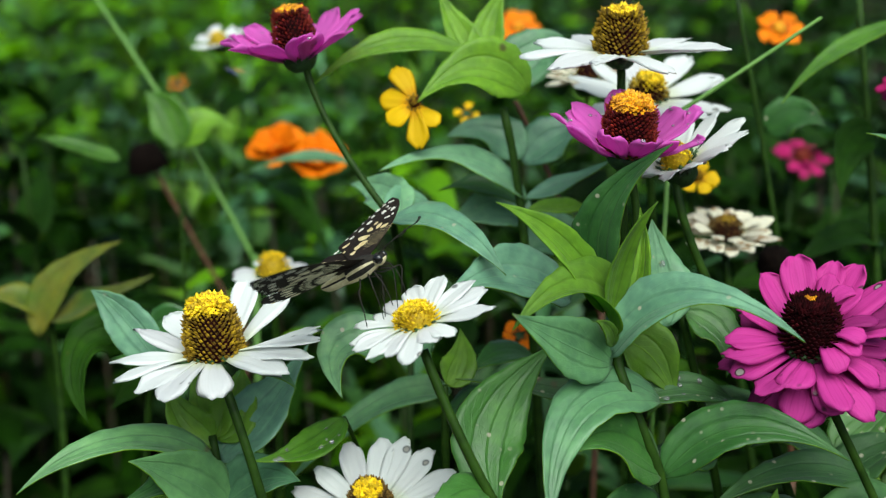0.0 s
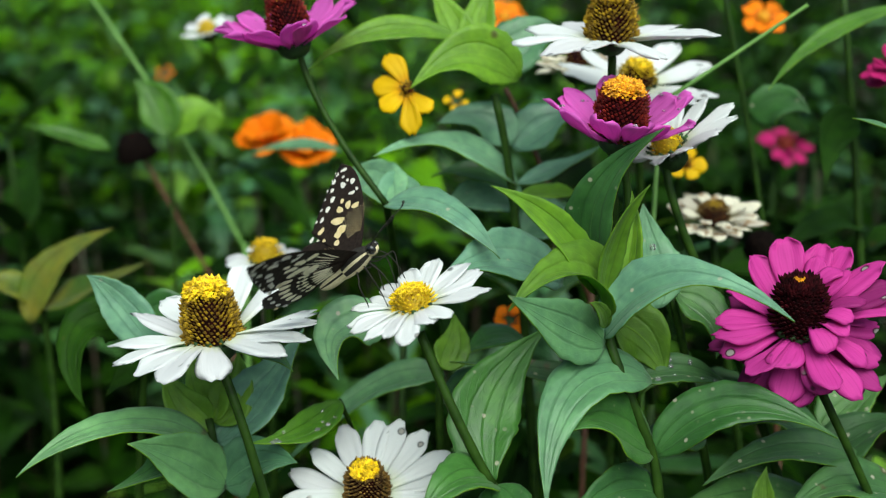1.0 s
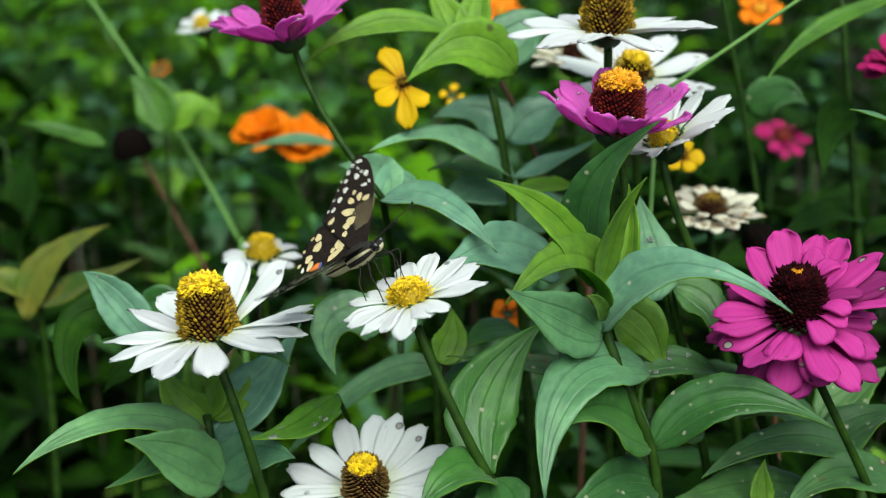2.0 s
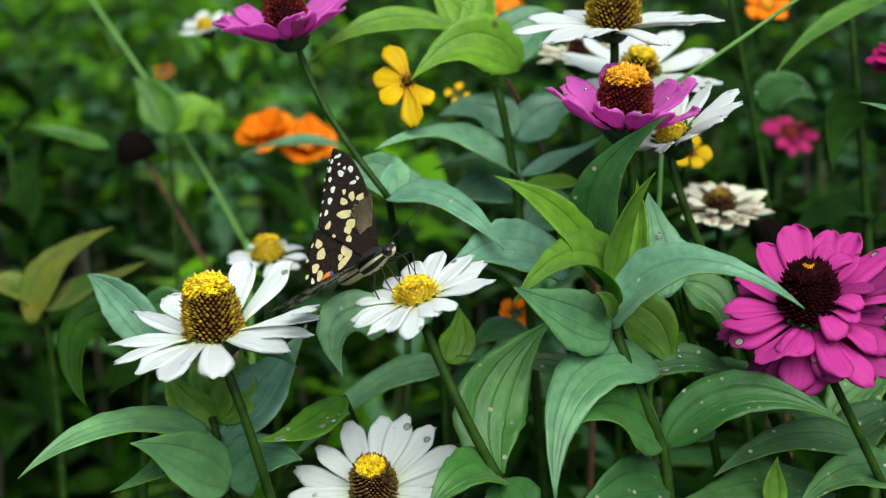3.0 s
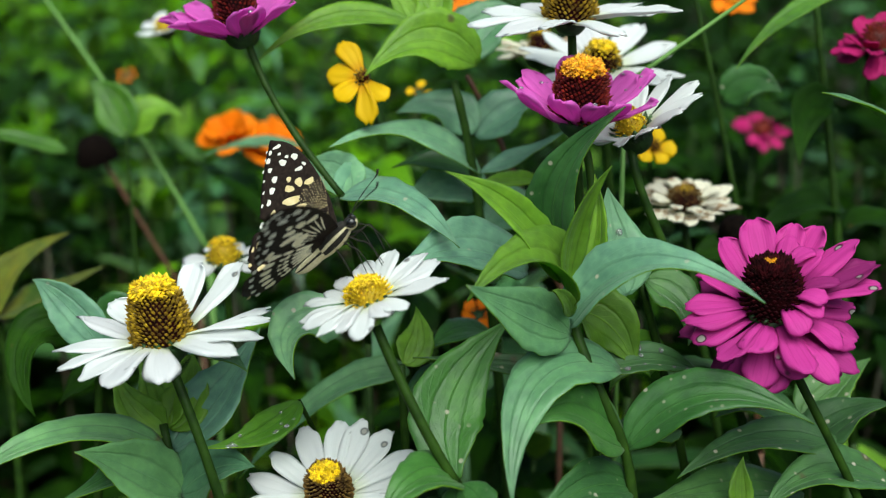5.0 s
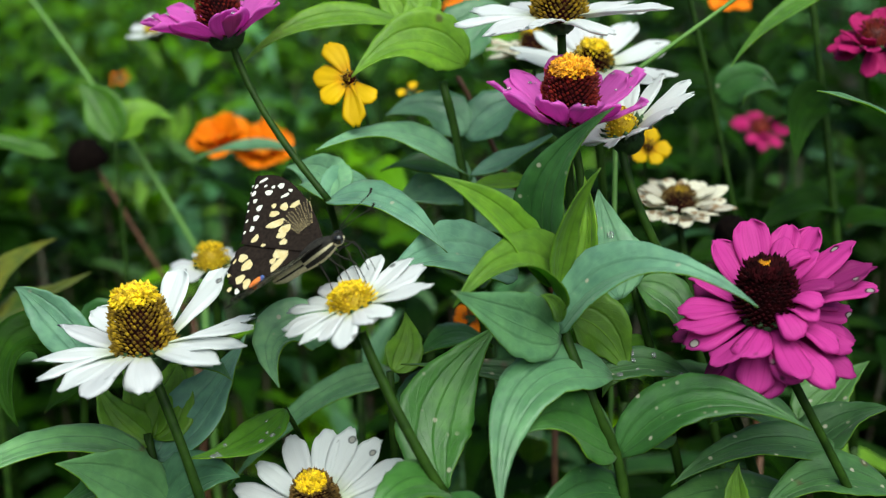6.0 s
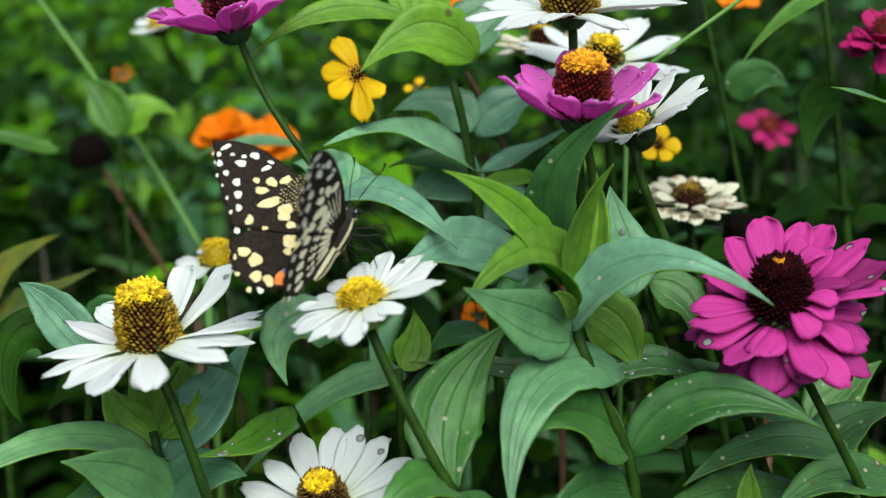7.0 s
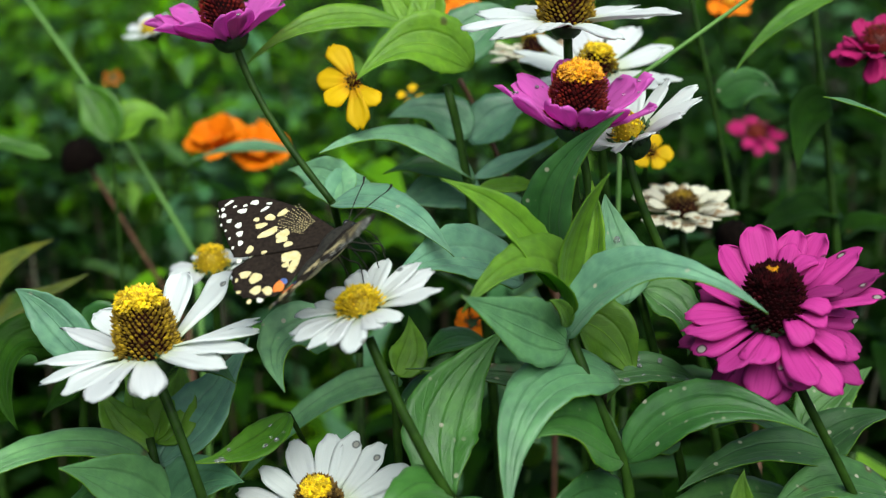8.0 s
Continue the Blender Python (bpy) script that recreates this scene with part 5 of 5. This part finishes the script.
FORE_EDGE = [(-11.9, 43.2, 0.25, 0.5, -40), (-13.2, 40.6, 0.3, 0.5, -40), (-15.4, 36.8, 0.4, 0.6, -50), (-16.3, 33.2, 0.4, 0.6, -50), (-17.8, 29.2, 0.4, 0.8, -50), (-19.8, 24.9, 0.5, 0.8, -50)]
FORE_INNER = [(-17.0, 19.3, 1.3, 1.9, -65), (-7.0, 27.9, 1.2, 1.0, -70), (-3.7, 24.5, 2.1, 1.5, -70), (0.1, 22.3, 2.2, 1.3, -12), (-7.9, 24.4, 2.3, 1.3, -40), (-8.6, 19.8, 4.0, 1.7, -22), (-6.1, 15.0, 2.7, 1.8, -32), (-7.9, 13.5, 2.2, 1.7, -40), (-8.1, 10.0, 1.7, 1.3, -40), (-15.0, 14.3, 1.1, 0.7, -40)]
HIND_BAND = [(-10.3, 7.2, 3.2, 2.2, -40), (-13.7, 5.9, 1.3, 1.2, -40), (-12.1, 3.5, 1.5, 4.0, -72)]
HIND_MARGIN = [(-23.0, 15.5, 2.0, 1.6, -50), (-22.5, 11.2, 2.3, 2.1, -5), (-26.2, 7.4, 1.9, 1.8, -5), (-24.6, 3.7, 1.5, 2.2, -20), (-26.1, 16.3, 0.5, 1.0, -50), (-29.5, 12.0, 0.8, 0.7, -70), (-30.7, 6.0, 0.8, 1.0, -60)]
EYESPOT = [(-21.6, 1.5, 1.8, 2.3, -60), (-19.4, 1.6, 1.3, 1.4, -40)]


def camber(x, y):
    return 0.0016 * y * y * (1 - 0.012 * y) + 0.0009 * x * x


def wing_mesh(name, lead, trail, bulge, side, scallops):
    """A wing lofted between its leading and its trailing edge, both from the root outwards (millimetres)."""
    r, c = 18, 25
    a, b = spline(lead, r), spline(trail, r)
    t = np.linspace(0, 1, c)
    g = np.zeros((r, c, 3))
    for i in range(r):
        s = i / (r - 1)
        p = a[i][None] * (1 - t)[:, None] + b[i][None] * t[:, None]
        chord = b[i] - a[i]
        out = np.array([chord[1], -chord[0]])
        out = out / (np.linalg.norm(out) + 1e-9)
        if out @ (a[i] + b[i]) < 0:
            out = -out
        amp = bulge * s ** 2 * np.sin(np.pi * t) + scallops * s ** 6 * np.sin(np.pi * t * 7.5) ** 2
        p = p + out[None] * amp[:, None]
        g[i, :, 0], g[i, :, 1] = p[:, 0], p[:, 1] * side
        g[i, :, 2] = camber(p[:, 0], p[:, 1]) + 0.05 * np.sin(t * math.pi * 16) * s
    v, f, uv = sheet(g * MM, 0.08 * MM)
    return mesh_of(name, v, f, WING_BLACK, uv)


def spots_mesh(spots, side, mats, pick, grow=1.0, faces=(1, -1)):
    """Scale patches: thin ragged ovals lying on the faces of a wing (1 upper, -1 under)."""
    v, f, idx = [], [], []
    for n, (x, y, rx, ry, an) in enumerate(spots):
        ph = random.uniform(0, 6)
        for face in faces:
            k = len(v)
            m = 16
            for j in range(m):
                t = 2 * math.pi * j / m
                w = grow * (1 + 0.10 * math.sin(3 * t + ph) + 0.06 * math.sin(5 * t + 2 * ph) + 0.07 * math.sin(2 * t) ** 2)
                u, q = rx * w * math.cos(t), ry * w * math.sin(t)
                px = x + u * math.cos(radians(an)) - q * math.sin(radians(an))
                py = y + u * math.sin(radians(an)) + q * math.cos(radians(an))
                v.append((px * MM, py * side * MM, (camber(px, py) + face * 0.13) * MM))
            v.append((x * MM, y * side * MM, (camber(x, y) + face * 0.13) * MM))
            for j in range(m):
                tri = (k + j, k + (j + 1) % m, k + m)
                f.append(tri if face * side > 0 else tri[::-1])
                idx.append(pick(n))
    return mesh_of("markings", v, f, mats, None, idx, False)


def speckles():
    """Rows of tiny dots over the root half of the forewing cell."""
    out = []
    rng = random.Random(5)
    for ray in range(11):
        a = 78 + ray * 3.6
        for k in range(11):
            d = 9.0 + k * 1.05 + 0.5 * (ray % 2) + rng.uniform(-0.2, 0.2)
            t = radians(a + rng.uniform(-0.7, 0.7))
            out.append((d * math.cos(t) + 1.5, 1 + d * math.sin(t), rng.uniform(0.16, 0.32), rng.uniform(0.12, 0.22), a))
    return out


def streaks():
    """Pale rays of the forewing's underside, from the root outwards."""
    out = []
    for ray in range(7):
        a = 84 + ray * 6.5
        d = 13.0 + 1.5 * (ray % 2)
        out.append((d * math.cos(radians(a)) + 0.5, 1 + d * math.sin(radians(a)), 5.4, 0.26, a))
    return out


def hind_cells():
    """Pale cells between the black veins of the hindwing's underside."""
    out = []
    for ray in range(6):
        a = 122 + ray * 10.5
        for d, ln, wd in ((10.2, 3.4, 0.72), (17.0, 1.9, 1.0), (23.4, 1.9, 1.35), (28.6, 0.8, 1.1)):
            out.append((d * math.cos(radians(a)), 0.8 + d * math.sin(radians(a)), ln, wd, a))
    return out


def hind_marks():
    """Black ovals with a rusty touch across the underside's cells."""
    return [(17.5 * math.cos(radians(a)), 0.8 + 17.5 * math.sin(radians(a)), 1.3, 0.8, a + 90) for a in (127, 138, 148, 159, 169)]


def butterfly():
    b = thing("butterfly", (0, 0, 0), "black butterfly with cream spots, feeding on the white zinnia", "butterfly")
    # body, along +x, in millimetres: abdomen, thorax, neck
    prof = [(-14.2, 0.5, 0.3), (-13.2, 1.3, 0.2), (-10.8, 2.1, 0.0), (-7.5, 2.4, -0.1), (-4.4, 2.3, -0.2), (-2.5, 2.7, -0.2), (1.2, 3.4, 0.1), (5, 3.4, 0.2), (8.0, 2.6, 0.2), (9.5, 1.9, 0.1)]
    sides, v, f, idx = 22, [], [], []
    pr = spline(prof, 40)
    for x, r, z in pr:
        for j in range(sides):
            t = 2 * math.pi * j / sides
            v.append((x * MM, r * math.cos(t) * MM, (z + r * 1.05 * math.sin(t)) * MM))
    for i in range(len(pr) - 1):
        for j in range(sides):
            f.append((i * sides + j, i * sides + (j + 1) % sides, (i + 1) * sides + (j + 1) % sides, (i + 1) * sides + j))
            black = (3, 4, 5, 6, 7, 0, 10, 15, 16, 17) if pr[i][0] < -2.5 else (0, 1, 2, 3, 4, 5, 6, 7, 8, 9, 11, 12, 15, 18, 20, 21)
            idx.append(1 if j in black else 0)
    f += [tuple(range(sides))[::-1], tuple((len(pr) - 1) * sides + j for j in range(sides))]
    idx += [1, 1]
    part("body", mesh_of("body", v, f, [FUR, FUR_BLACK], None, idx), b, "cream body with black stripes")
    hv, hf = blob(2.5 * MM, 2.2 * MM, 6, 14)
    hv2 = [(x, y, -z) for x, y, z in hv]
    pv, pf, pi = merge([(hv, hf, 0), (hv2, [q[::-1] for q in hf], 1)])
    head = part("head", mesh_of("head", pv, pf, [FUR_BLACK, FUR], None, pi), b, "", pose(10.6 * MM, 0, 0.0, 0, 2, 0))
    for s in (1, -1):
        ev, ef = blob(1.65 * MM, 1.1 * MM, 6, 14)
        ev2 = [(x, y, -z) for x, y, z in ev]
        qv, qf, qi = merge([(ev, ef, 0), (ev2, [q[::-1] for q in ef], 0)])
        part("eye", mesh_of("eye", qv, qf, EYE), head, "round black eye", pose(0.7 * MM, s * 2.0 * MM, 0.3 * MM, 90, 0, 0))
        av, af = tube(bezier([(1.0 * MM, s * 0.7 * MM, 1.6 * MM), (7 * MM, s * 3 * MM, 4 * MM), (15 * MM, s * 6 * MM, 4.5 * MM)], 14), 0.16 * MM, 0.16 * MM, 6)
        cv, cf = tube(bezier([(14.8 * MM, s * 5.9 * MM, 4.5 * MM), (16.4 * MM, s * 6.5 * MM, 4.7 * MM), (17.2 * MM, s * 6.8 * MM, 5.8 * MM)], 7), 0.18 * MM, 0.46 * MM, 7)
        tv, tf, ti = merge([(av, af, 0), (cv, cf, 0)])
        part("antenna", mesh_of("antenna", tv, tf, FUR_BLACK), head, "thin black clubbed antenna")
    # legs and the sucking tube, reaching down to the flower
    for x, s, foot in ((7.5, 1, (13, -3.5, -13)), (7.5, -1, (11, -9, -14.5)), (5.0, 1, (8.0, -2, -17)), (5.0, -1, (6.0, -10, -17)), (1.5, 1, (1.0, -1, -19)), (1.5, -1, (-2.5, -9, -19))):
        knee = ((x + foot[0]) / 2 + 3.0, s * 6.5 + foot[1] * 0.3, -6.0)
        line = spline([(x, s * 1.8, -2.6), ((x + knee[0]) / 2, (s * 1.8 + knee[1]) / 2, -4.8), knee, ((knee[0] + foot[0]) / 2 + 0.3, (knee[1] + foot[1]) / 2, (knee[2] + foot[2]) / 2), foot], 18)
        lv, lf = tube(line * MM, 0.32 * MM, 0.14 * MM, 6)
        part("leg", mesh_of("leg", lv, lf, FUR_BLACK), b)
    sv, sf = tube(bezier([(11.6 * MM, 0, -1.6 * MM), (17 * MM, -2 * MM, -4 * MM), (15 * MM, -5 * MM, -14 * MM)], 14), 0.20 * MM, 0.14 * MM, 6)
    part("proboscis", mesh_of("proboscis", sv, sf, FUR_BLACK), b)
    made = []
    for s in (1, -1):
        fore = part("forewing", wing_mesh("forewing", [(5.0, 0.3), (5.2, 11.4), (4.2, 22.1), (1.3, 33.2), (-2.9, 41.1), (-9.1, 46.7)], [(-1.5, -0.6), (-7.3, 5.2), (-13.1, 11.2), (-18.0, 16.4), (-20.7, 19.2), (-22.0, 21.2)], 0.9, s, 0.35), b)
        part("markings", spots_mesh(FORE_MARGIN + FORE_EDGE + FORE_INNER, s, [WING_WHITE, WING_CREAM], lambda n: 0 if n < 19 else 1, 0.88, (1,)), fore, "cream spots")
        part("markings", spots_mesh(FORE_MARGIN + FORE_EDGE + FORE_INNER + streaks(), s, [WING_WHITE, WING_PALE], lambda n: 0 if n < 19 else 1, 1.05, (-1,)), fore, "large cream spots and pale rays")
        part("speckles", spots_mesh(speckles(), s, [WING_CREAM], lambda n: 0, 0.9, (1,)), fore)
        hind = part("hindwing", wing_mesh("hindwing", [(0.6, 0.3), (-2.8, 8.7), (-10.2, 15.9), (-16.9, 19.2), (-22.9, 21.1)], [(-1.9, -0.8), (-7.9, -0.1), (-13.9, -0.1), (-19.8, -1.0), (-24.5, -0.2)], 6.2, s, 0.9), b)
        part("markings", spots_mesh(HIND_BAND + HIND_MARGIN, s, [WING_WHITE, WING_CREAM], lambda n: 1, 0.94, (1,)), hind, "cream spots")
        part("markings", spots_mesh(hind_cells(), s, [WING_WHITE, WING_PALE], lambda n: n % 4 != 3, 1.12, (-1,)), hind, "cream cells between black veins")
        part("markings", spots_mesh(hind_marks(), s, [WING_BLACK], lambda n: 0, 1.0, (-1.6,)), hind, "black ovals")
        part("eyespot", spots_mesh(EYESPOT, s, [WING_ORANGE, WING_BLUE], lambda n: n, 1.0, (1,)), hind, "orange and blue eyespot")
        made.append((fore, hind))
    return b, made


fly, wings = butterfly()


def small_bee():
    """A small dark bee that crosses the bed at the start."""
    b = thing("bee", (0, 0, 0), "small blue-black bee with amber wings in flight", "bee")
    v, f = tube(bezier([(-3.6 * MM, 0, -0.4 * MM), (-1.5 * MM, 0, 0), (0.2 * MM, 0, 0)], 9), 0.5 * MM, 1.3 * MM, 12)
    w, g = blob(1.5 * MM, 1.4 * MM, 6, 12)
    w2 = [(x, y, -z) for x, y, z in w]
    pv, pf, pi = merge([(v, f, 0), ([(x + 0.9 * MM, y, z) for x, y, z in w], g, 0), ([(x + 0.9 * MM, y, z) for x, y, z in w2], [q[::-1] for q in g], 0)])
    part("body", mesh_of("body", pv, pf, BEE_BODY), b, "glossy blue-black body")
    h, k = blob(1.0 * MM, 0.9 * MM, 6, 12)
    h2 = [(x, y, -z) for x, y, z in h]
    hv, hf, hi = merge([(h, k, 0), (h2, [q[::-1] for q in k], 0)])
    part("head", mesh_of("head", hv, hf, EYE), b, "", pose(2.7 * MM, 0, 0, 0, 0, 0))
    for s in (1, -1):
        g = np.zeros((7, 5, 3))
        for i in range(7):
            for j in range(5):
                u, t = i / 6, j / 4 - 0.5
                g[i, j] = (-0.5 + 2.6 * t * math.sin(math.pi * (0.12 + 0.8 * u)) - 1.6 * u, s * (0.6 + 5.2 * u), 0.9 + 1.2 * u)
        wv, wf, wu = sheet(g * MM, 0.05 * MM)
        part("wing", mesh_of("wing", wv, wf, BEE_WING, wu), b, "amber translucent wing")
    return b


bee = small_bee()


# ---------------------------------------------------------------- what moves
def motions():
    walk(bee, [(0, pose(*(-0.0934, 0.5238, 0.7459), 10, -20, 150)), (0.1, pose(*(-0.1103, 0.5275, 0.7594), 10, -20, 150)), (0.2, pose(*(-0.1289, 0.5316, 0.7748), 10, -20, 152)), (0.4, pose(*(-0.1701, 0.5488, 0.8080), 10, -20, 155)), (0.8, pose(*(-0.2714, 0.5995, 0.8738), 5, -15, 158)), (8, pose(*(-1.0007, 1.4119, 1.1236), 0, -10, 160))])
    # seconds, place (mm), roll, pitch, yaw of the body; flap of the left and right wings; sweep of the forewings and of the hindwings
    flight = (
        (0.00, -28.6, 389.3, 696.4, 6, -32, -21, 10, 17, -11, -2, -3, -2),
        (0.03, -28.4, 389.4, 696.2, 5, -33, -21, 14, 23, -10, -2, -3, -2),
        (0.10, -25.9, 390.1, 693.9, 0, -46, -28, 62, 89, -2, -7, -1, -4),
        (0.20, -28.8, 390.8, 694.8, 7, -36, -26, 56, 44, -5, -11, -1, -1),
        (0.30, -31.2, 390.2, 693.2, 7, -46, -18, 55, 58, -6, -13, -2, -1),
        (0.40, -28.3, 390.6, 694.6, 7, -46, -27, 33, 40, -16, -12, -4, -2),
        (0.50, -27.2, 390.9, 694.9, 10, -35, -26, 35, 40, -25, -18, -7, -3),
        (0.60, -29.2, 391.6, 694.8, 11, -36, -18, 52, 54, -5, -10, -1, 0),
        (0.70, -30.4, 391.8, 691.2, 10, -44, -19, 61, 56, 1, -17, 0, -3),
        (0.80, -29.7, 391.5, 691.1, 12, -46, -23, 33, 28, -16, -13, -4, 1),
        (0.90, -29.4, 391.2, 691.1, 11, -37, -24, 36, 38, -9, -8, -2, -1),
        (1.00, -29.1, 390.3, 692.2, 11, -41, -20, 28, 27, -12, -5, -3, 0),
        (1.10, -29.1, 389.5, 690.5, 11, -46, -21, 26, 28, -11, 4, -3, 1),
        (1.20, -27.0, 389.4, 692.9, 10, -38, -19, 20, 31, -12, -5, -3, -1),
        (1.30, -26.1, 389.4, 694.0, 12, -33, -19, 18, 12, -14, -4, -4, -1),
        (1.40, -25.6, 389.6, 693.0, 13, -34, -18, 26, 27, -11, -5, -3, 0),
        (1.50, -22.9, 390.1, 693.6, 14, -29, -27, 20, 17, -6, -11, -5, -3),
        (1.60, -25.5, 390.1, 693.6, 16, -31, -32, 20, 8, -4, -3, -1, -1),
        (1.70, -26.2, 390.0, 693.8, 16, -32, -31, 19, 7, -4, -4, -3, -1),
        (1.88, -26.3, 390.0, 693.4, 16, -33, -31, 13, -1, -4, -4, -3, -1),
        (2.07, -26.4, 390.1, 693.1, 17, -33, -31, 30, 17, -4, -5, -3, -1),
        (2.25, -26.5, 390.1, 692.7, 18, -33, -31, 16, 2, -4, -5, -3, -1),
        (2.43, -26.6, 390.1, 692.4, 18, -34, -31, 25, 8, -4, -6, -3, -1),
        (2.62, -26.7, 390.2, 692.1, 19, -34, -31, 32, 14, -4, -6, -3, -2),
        (2.80, -26.8, 390.2, 691.7, 20, -35, -31, 26, 11, -4, -6, -3, -2),
        (2.90, -25.3, 390.1, 691.0, 19, -34, -28, 22, 8, -5, -5, -2, -1),
        (3.00, -24.1, 390.1, 690.7, 19, -36, -31, 41, 14, -3, -5, -2, -1),
        (3.10, -24.0, 389.7, 690.5, 17, -36, -30, 32, 15, -8, -5, -4, -1),
        (3.20, -23.1, 389.6, 690.6, 16, -36, -25, 14, 6, -11, -2, -2, -1),
        (3.30, -22.7, 390.2, 691.2, 17, -38, -27, 43, 15, -5, -16, -3, -4),
        (3.40, -23.6, 390.2, 690.9, 17, -34, -29, 41, 12, -3, -11, -7, -3),
        (3.50, -25.2, 389.7, 690.8, 16, -56, -22, 52, 30, -11, -4, -3, -2),
        (3.60, -25.1, 389.7, 693.3, 14, -47, -16, 29, 12, -2, 7, -1, 2),
        (3.70, -24.6, 389.5, 691.8, 13, -46, -17, 26, 10, -9, 3, -2, 1),
        (3.80, -22.2, 390.3, 691.6, 13, -46, -16, 30, 23, -7, -3, -2, 3),
        (3.90, -18.6, 390.9, 695.1, 9, -26, -16, 38, 41, -10, -9, -3, -4),
        (4.00, -19.2, 390.4, 692.7, 8, -28, -9, 44, 64, -13, -10, -4, -5),
        (4.10, -19.9, 390.9, 693.7, 13, -28, -15, 27, 19, -5, -9, -3, -2),
        (4.20, -24.1, 391.2, 690.3, 14, -38, -25, 78, 55, 3, -10, 1, -5),
        (4.30, -22.5, 392.0, 690.5, 14, -36, -21, 61, 40, -7, -12, -2, -3),
        (4.40, -20.2, 392.1, 690.8, 11, -29, -21, 66, 54, -4, -14, -1, -5),
        (4.50, -21.6, 391.2, 690.3, 8, -43, -10, 62, 88, -5, -14, -1, -4),
        (4.60, -24.8, 391.0, 695.0, 11, -41, -14, 54, 34, -12, -11, -3, -1),
        (4.70, -21.6, 390.2, 697.0, 9, -46, -6, 44, 36, -16, -26, -3, -7),
        (4.88, -21.0, 390.0, 697.2, 9, -44, -5, 39, 33, -13, -21, -2, -6),
        (5.07, -20.5, 389.9, 697.4, 9, -43, -4, 35, 31, -10, -16, -2, -4),
        (5.25, -19.9, 389.7, 697.6, 9, -41, -3, 38, 37, -7, -10, -2, -3),
        (5.43, -19.4, 389.6, 697.8, 9, -40, -3, 24, 22, -4, -5, -2, -1),
        (5.62, -18.9, 389.4, 698.0, 9, -38, -2, 29, 25, -1, 0, -1, 0),
        (5.80, -18.3, 389.3, 698.2, 9, -37, -1, 19, 18, 2, 5, -1, 1),
        (5.90, -21.1, 389.0, 695.9, 10, -34, -1, 16, 18, -1, 4, 0, 1),
        (6.00, -21.0, 388.8, 695.2, 10, -34, 0, 20, 19, 0, 7, 1, 2),
        (6.10, -21.0, 388.5, 693.6, 10, -34, 0, 19, 21, 0, 7, 1, 2),
        (6.20, -19.8, 388.2, 693.7, 11, -32, 0, 33, 24, -6, 4, -2, 1),
        (6.30, -19.0, 387.8, 694.4, 11, -32, 1, 28, 24, -1, 8, 0, 2),
        (6.40, -17.7, 387.7, 695.1, 11, -29, 1, 32, 22, -4, 10, 0, 3),
        (6.50, -17.2, 389.0, 695.1, 10, -33, 0, 30, 22, -2, 4, 0, 1),
        (6.60, -19.8, 389.5, 691.1, 7, -43, -3, 59, 84, -5, -14, -1, -3),
        (6.70, -16.2, 391.7, 695.5, 9, -31, 8, 56, 34, -2, -27, 2, -8),
        (6.80, -15.3, 392.9, 696.0, 6, -47, 15, 53, 29, -7, -15, -1, -5),
        (6.90, -15.1, 391.6, 697.6, 4, -48, 18, 39, 62, -6, -25, 2, -7),
        (7.00, -16.0, 391.2, 698.2, 3, -46, 48, 38, 65, -21, -16, -14, -11),
        (7.10, -18.9, 390.6, 698.0, 0, -55, 13, 38, 65, -10, -29, -1, -8),
        (7.20, -17.1, 391.4, 699.8, 2, -49, 23, 51, 67, -7, -18, 0, -5),
        (7.30, -17.9, 391.5, 699.5, 6, -42, 39, 72, 71, -1, -8, -2, -2),
        (7.40, -19.2, 391.4, 698.8, 6, -43, 42, 73, 59, -6, -18, -6, -5),
        (7.50, -16.4, 392.1, 698.8, 4, -38, 34, 23, 43, -4, -17, 2, -5),
        (7.60, -16.2, 392.8, 698.6, 3, -37, 31, 20, 36, 0, -14, 2, -4),
        (7.70, -16.5, 393.4, 698.1, 2, -37, 32, 19, 32, 1, -12, 4, -4),
        (7.80, -16.1, 394.1, 697.7, 2, -34, 44, 18, 38, -6, -4, 1, -1),
        (7.90, -17.4, 393.9, 697.1, 2, -34, 40, 12, 32, -5, -1, 1, 0),
        (8.00, -17.9, 393.3, 697.6, 3, -33, 41, 9, 30, -5, -3, 2, -1),
    )
    walk(fly, [(r[0], pose(r[1] * MM, r[2] * MM, r[3] * MM, r[4], r[5], r[6])) for r in flight])
    for (fore, hind), s, flap, sweep, turn in zip(wings, (1, -1), (7, 8), (9, 10), (11, 12)):
        root = Matrix.Translation((2 * MM, s * 1.5 * MM, 2 * MM))
        walk(fore, [(r[0], root @ pose(0, 0, 0, s * r[flap]) @ pose(0, 0, 0.0002, 0, 0, s * r[sweep])) for r in flight])
        walk(hind, [(r[0], root @ pose(0, 0, 0, s * r[flap]) @ pose(0, 0, -0.0003, 0, 0, s * r[turn])) for r in flight])


motions()
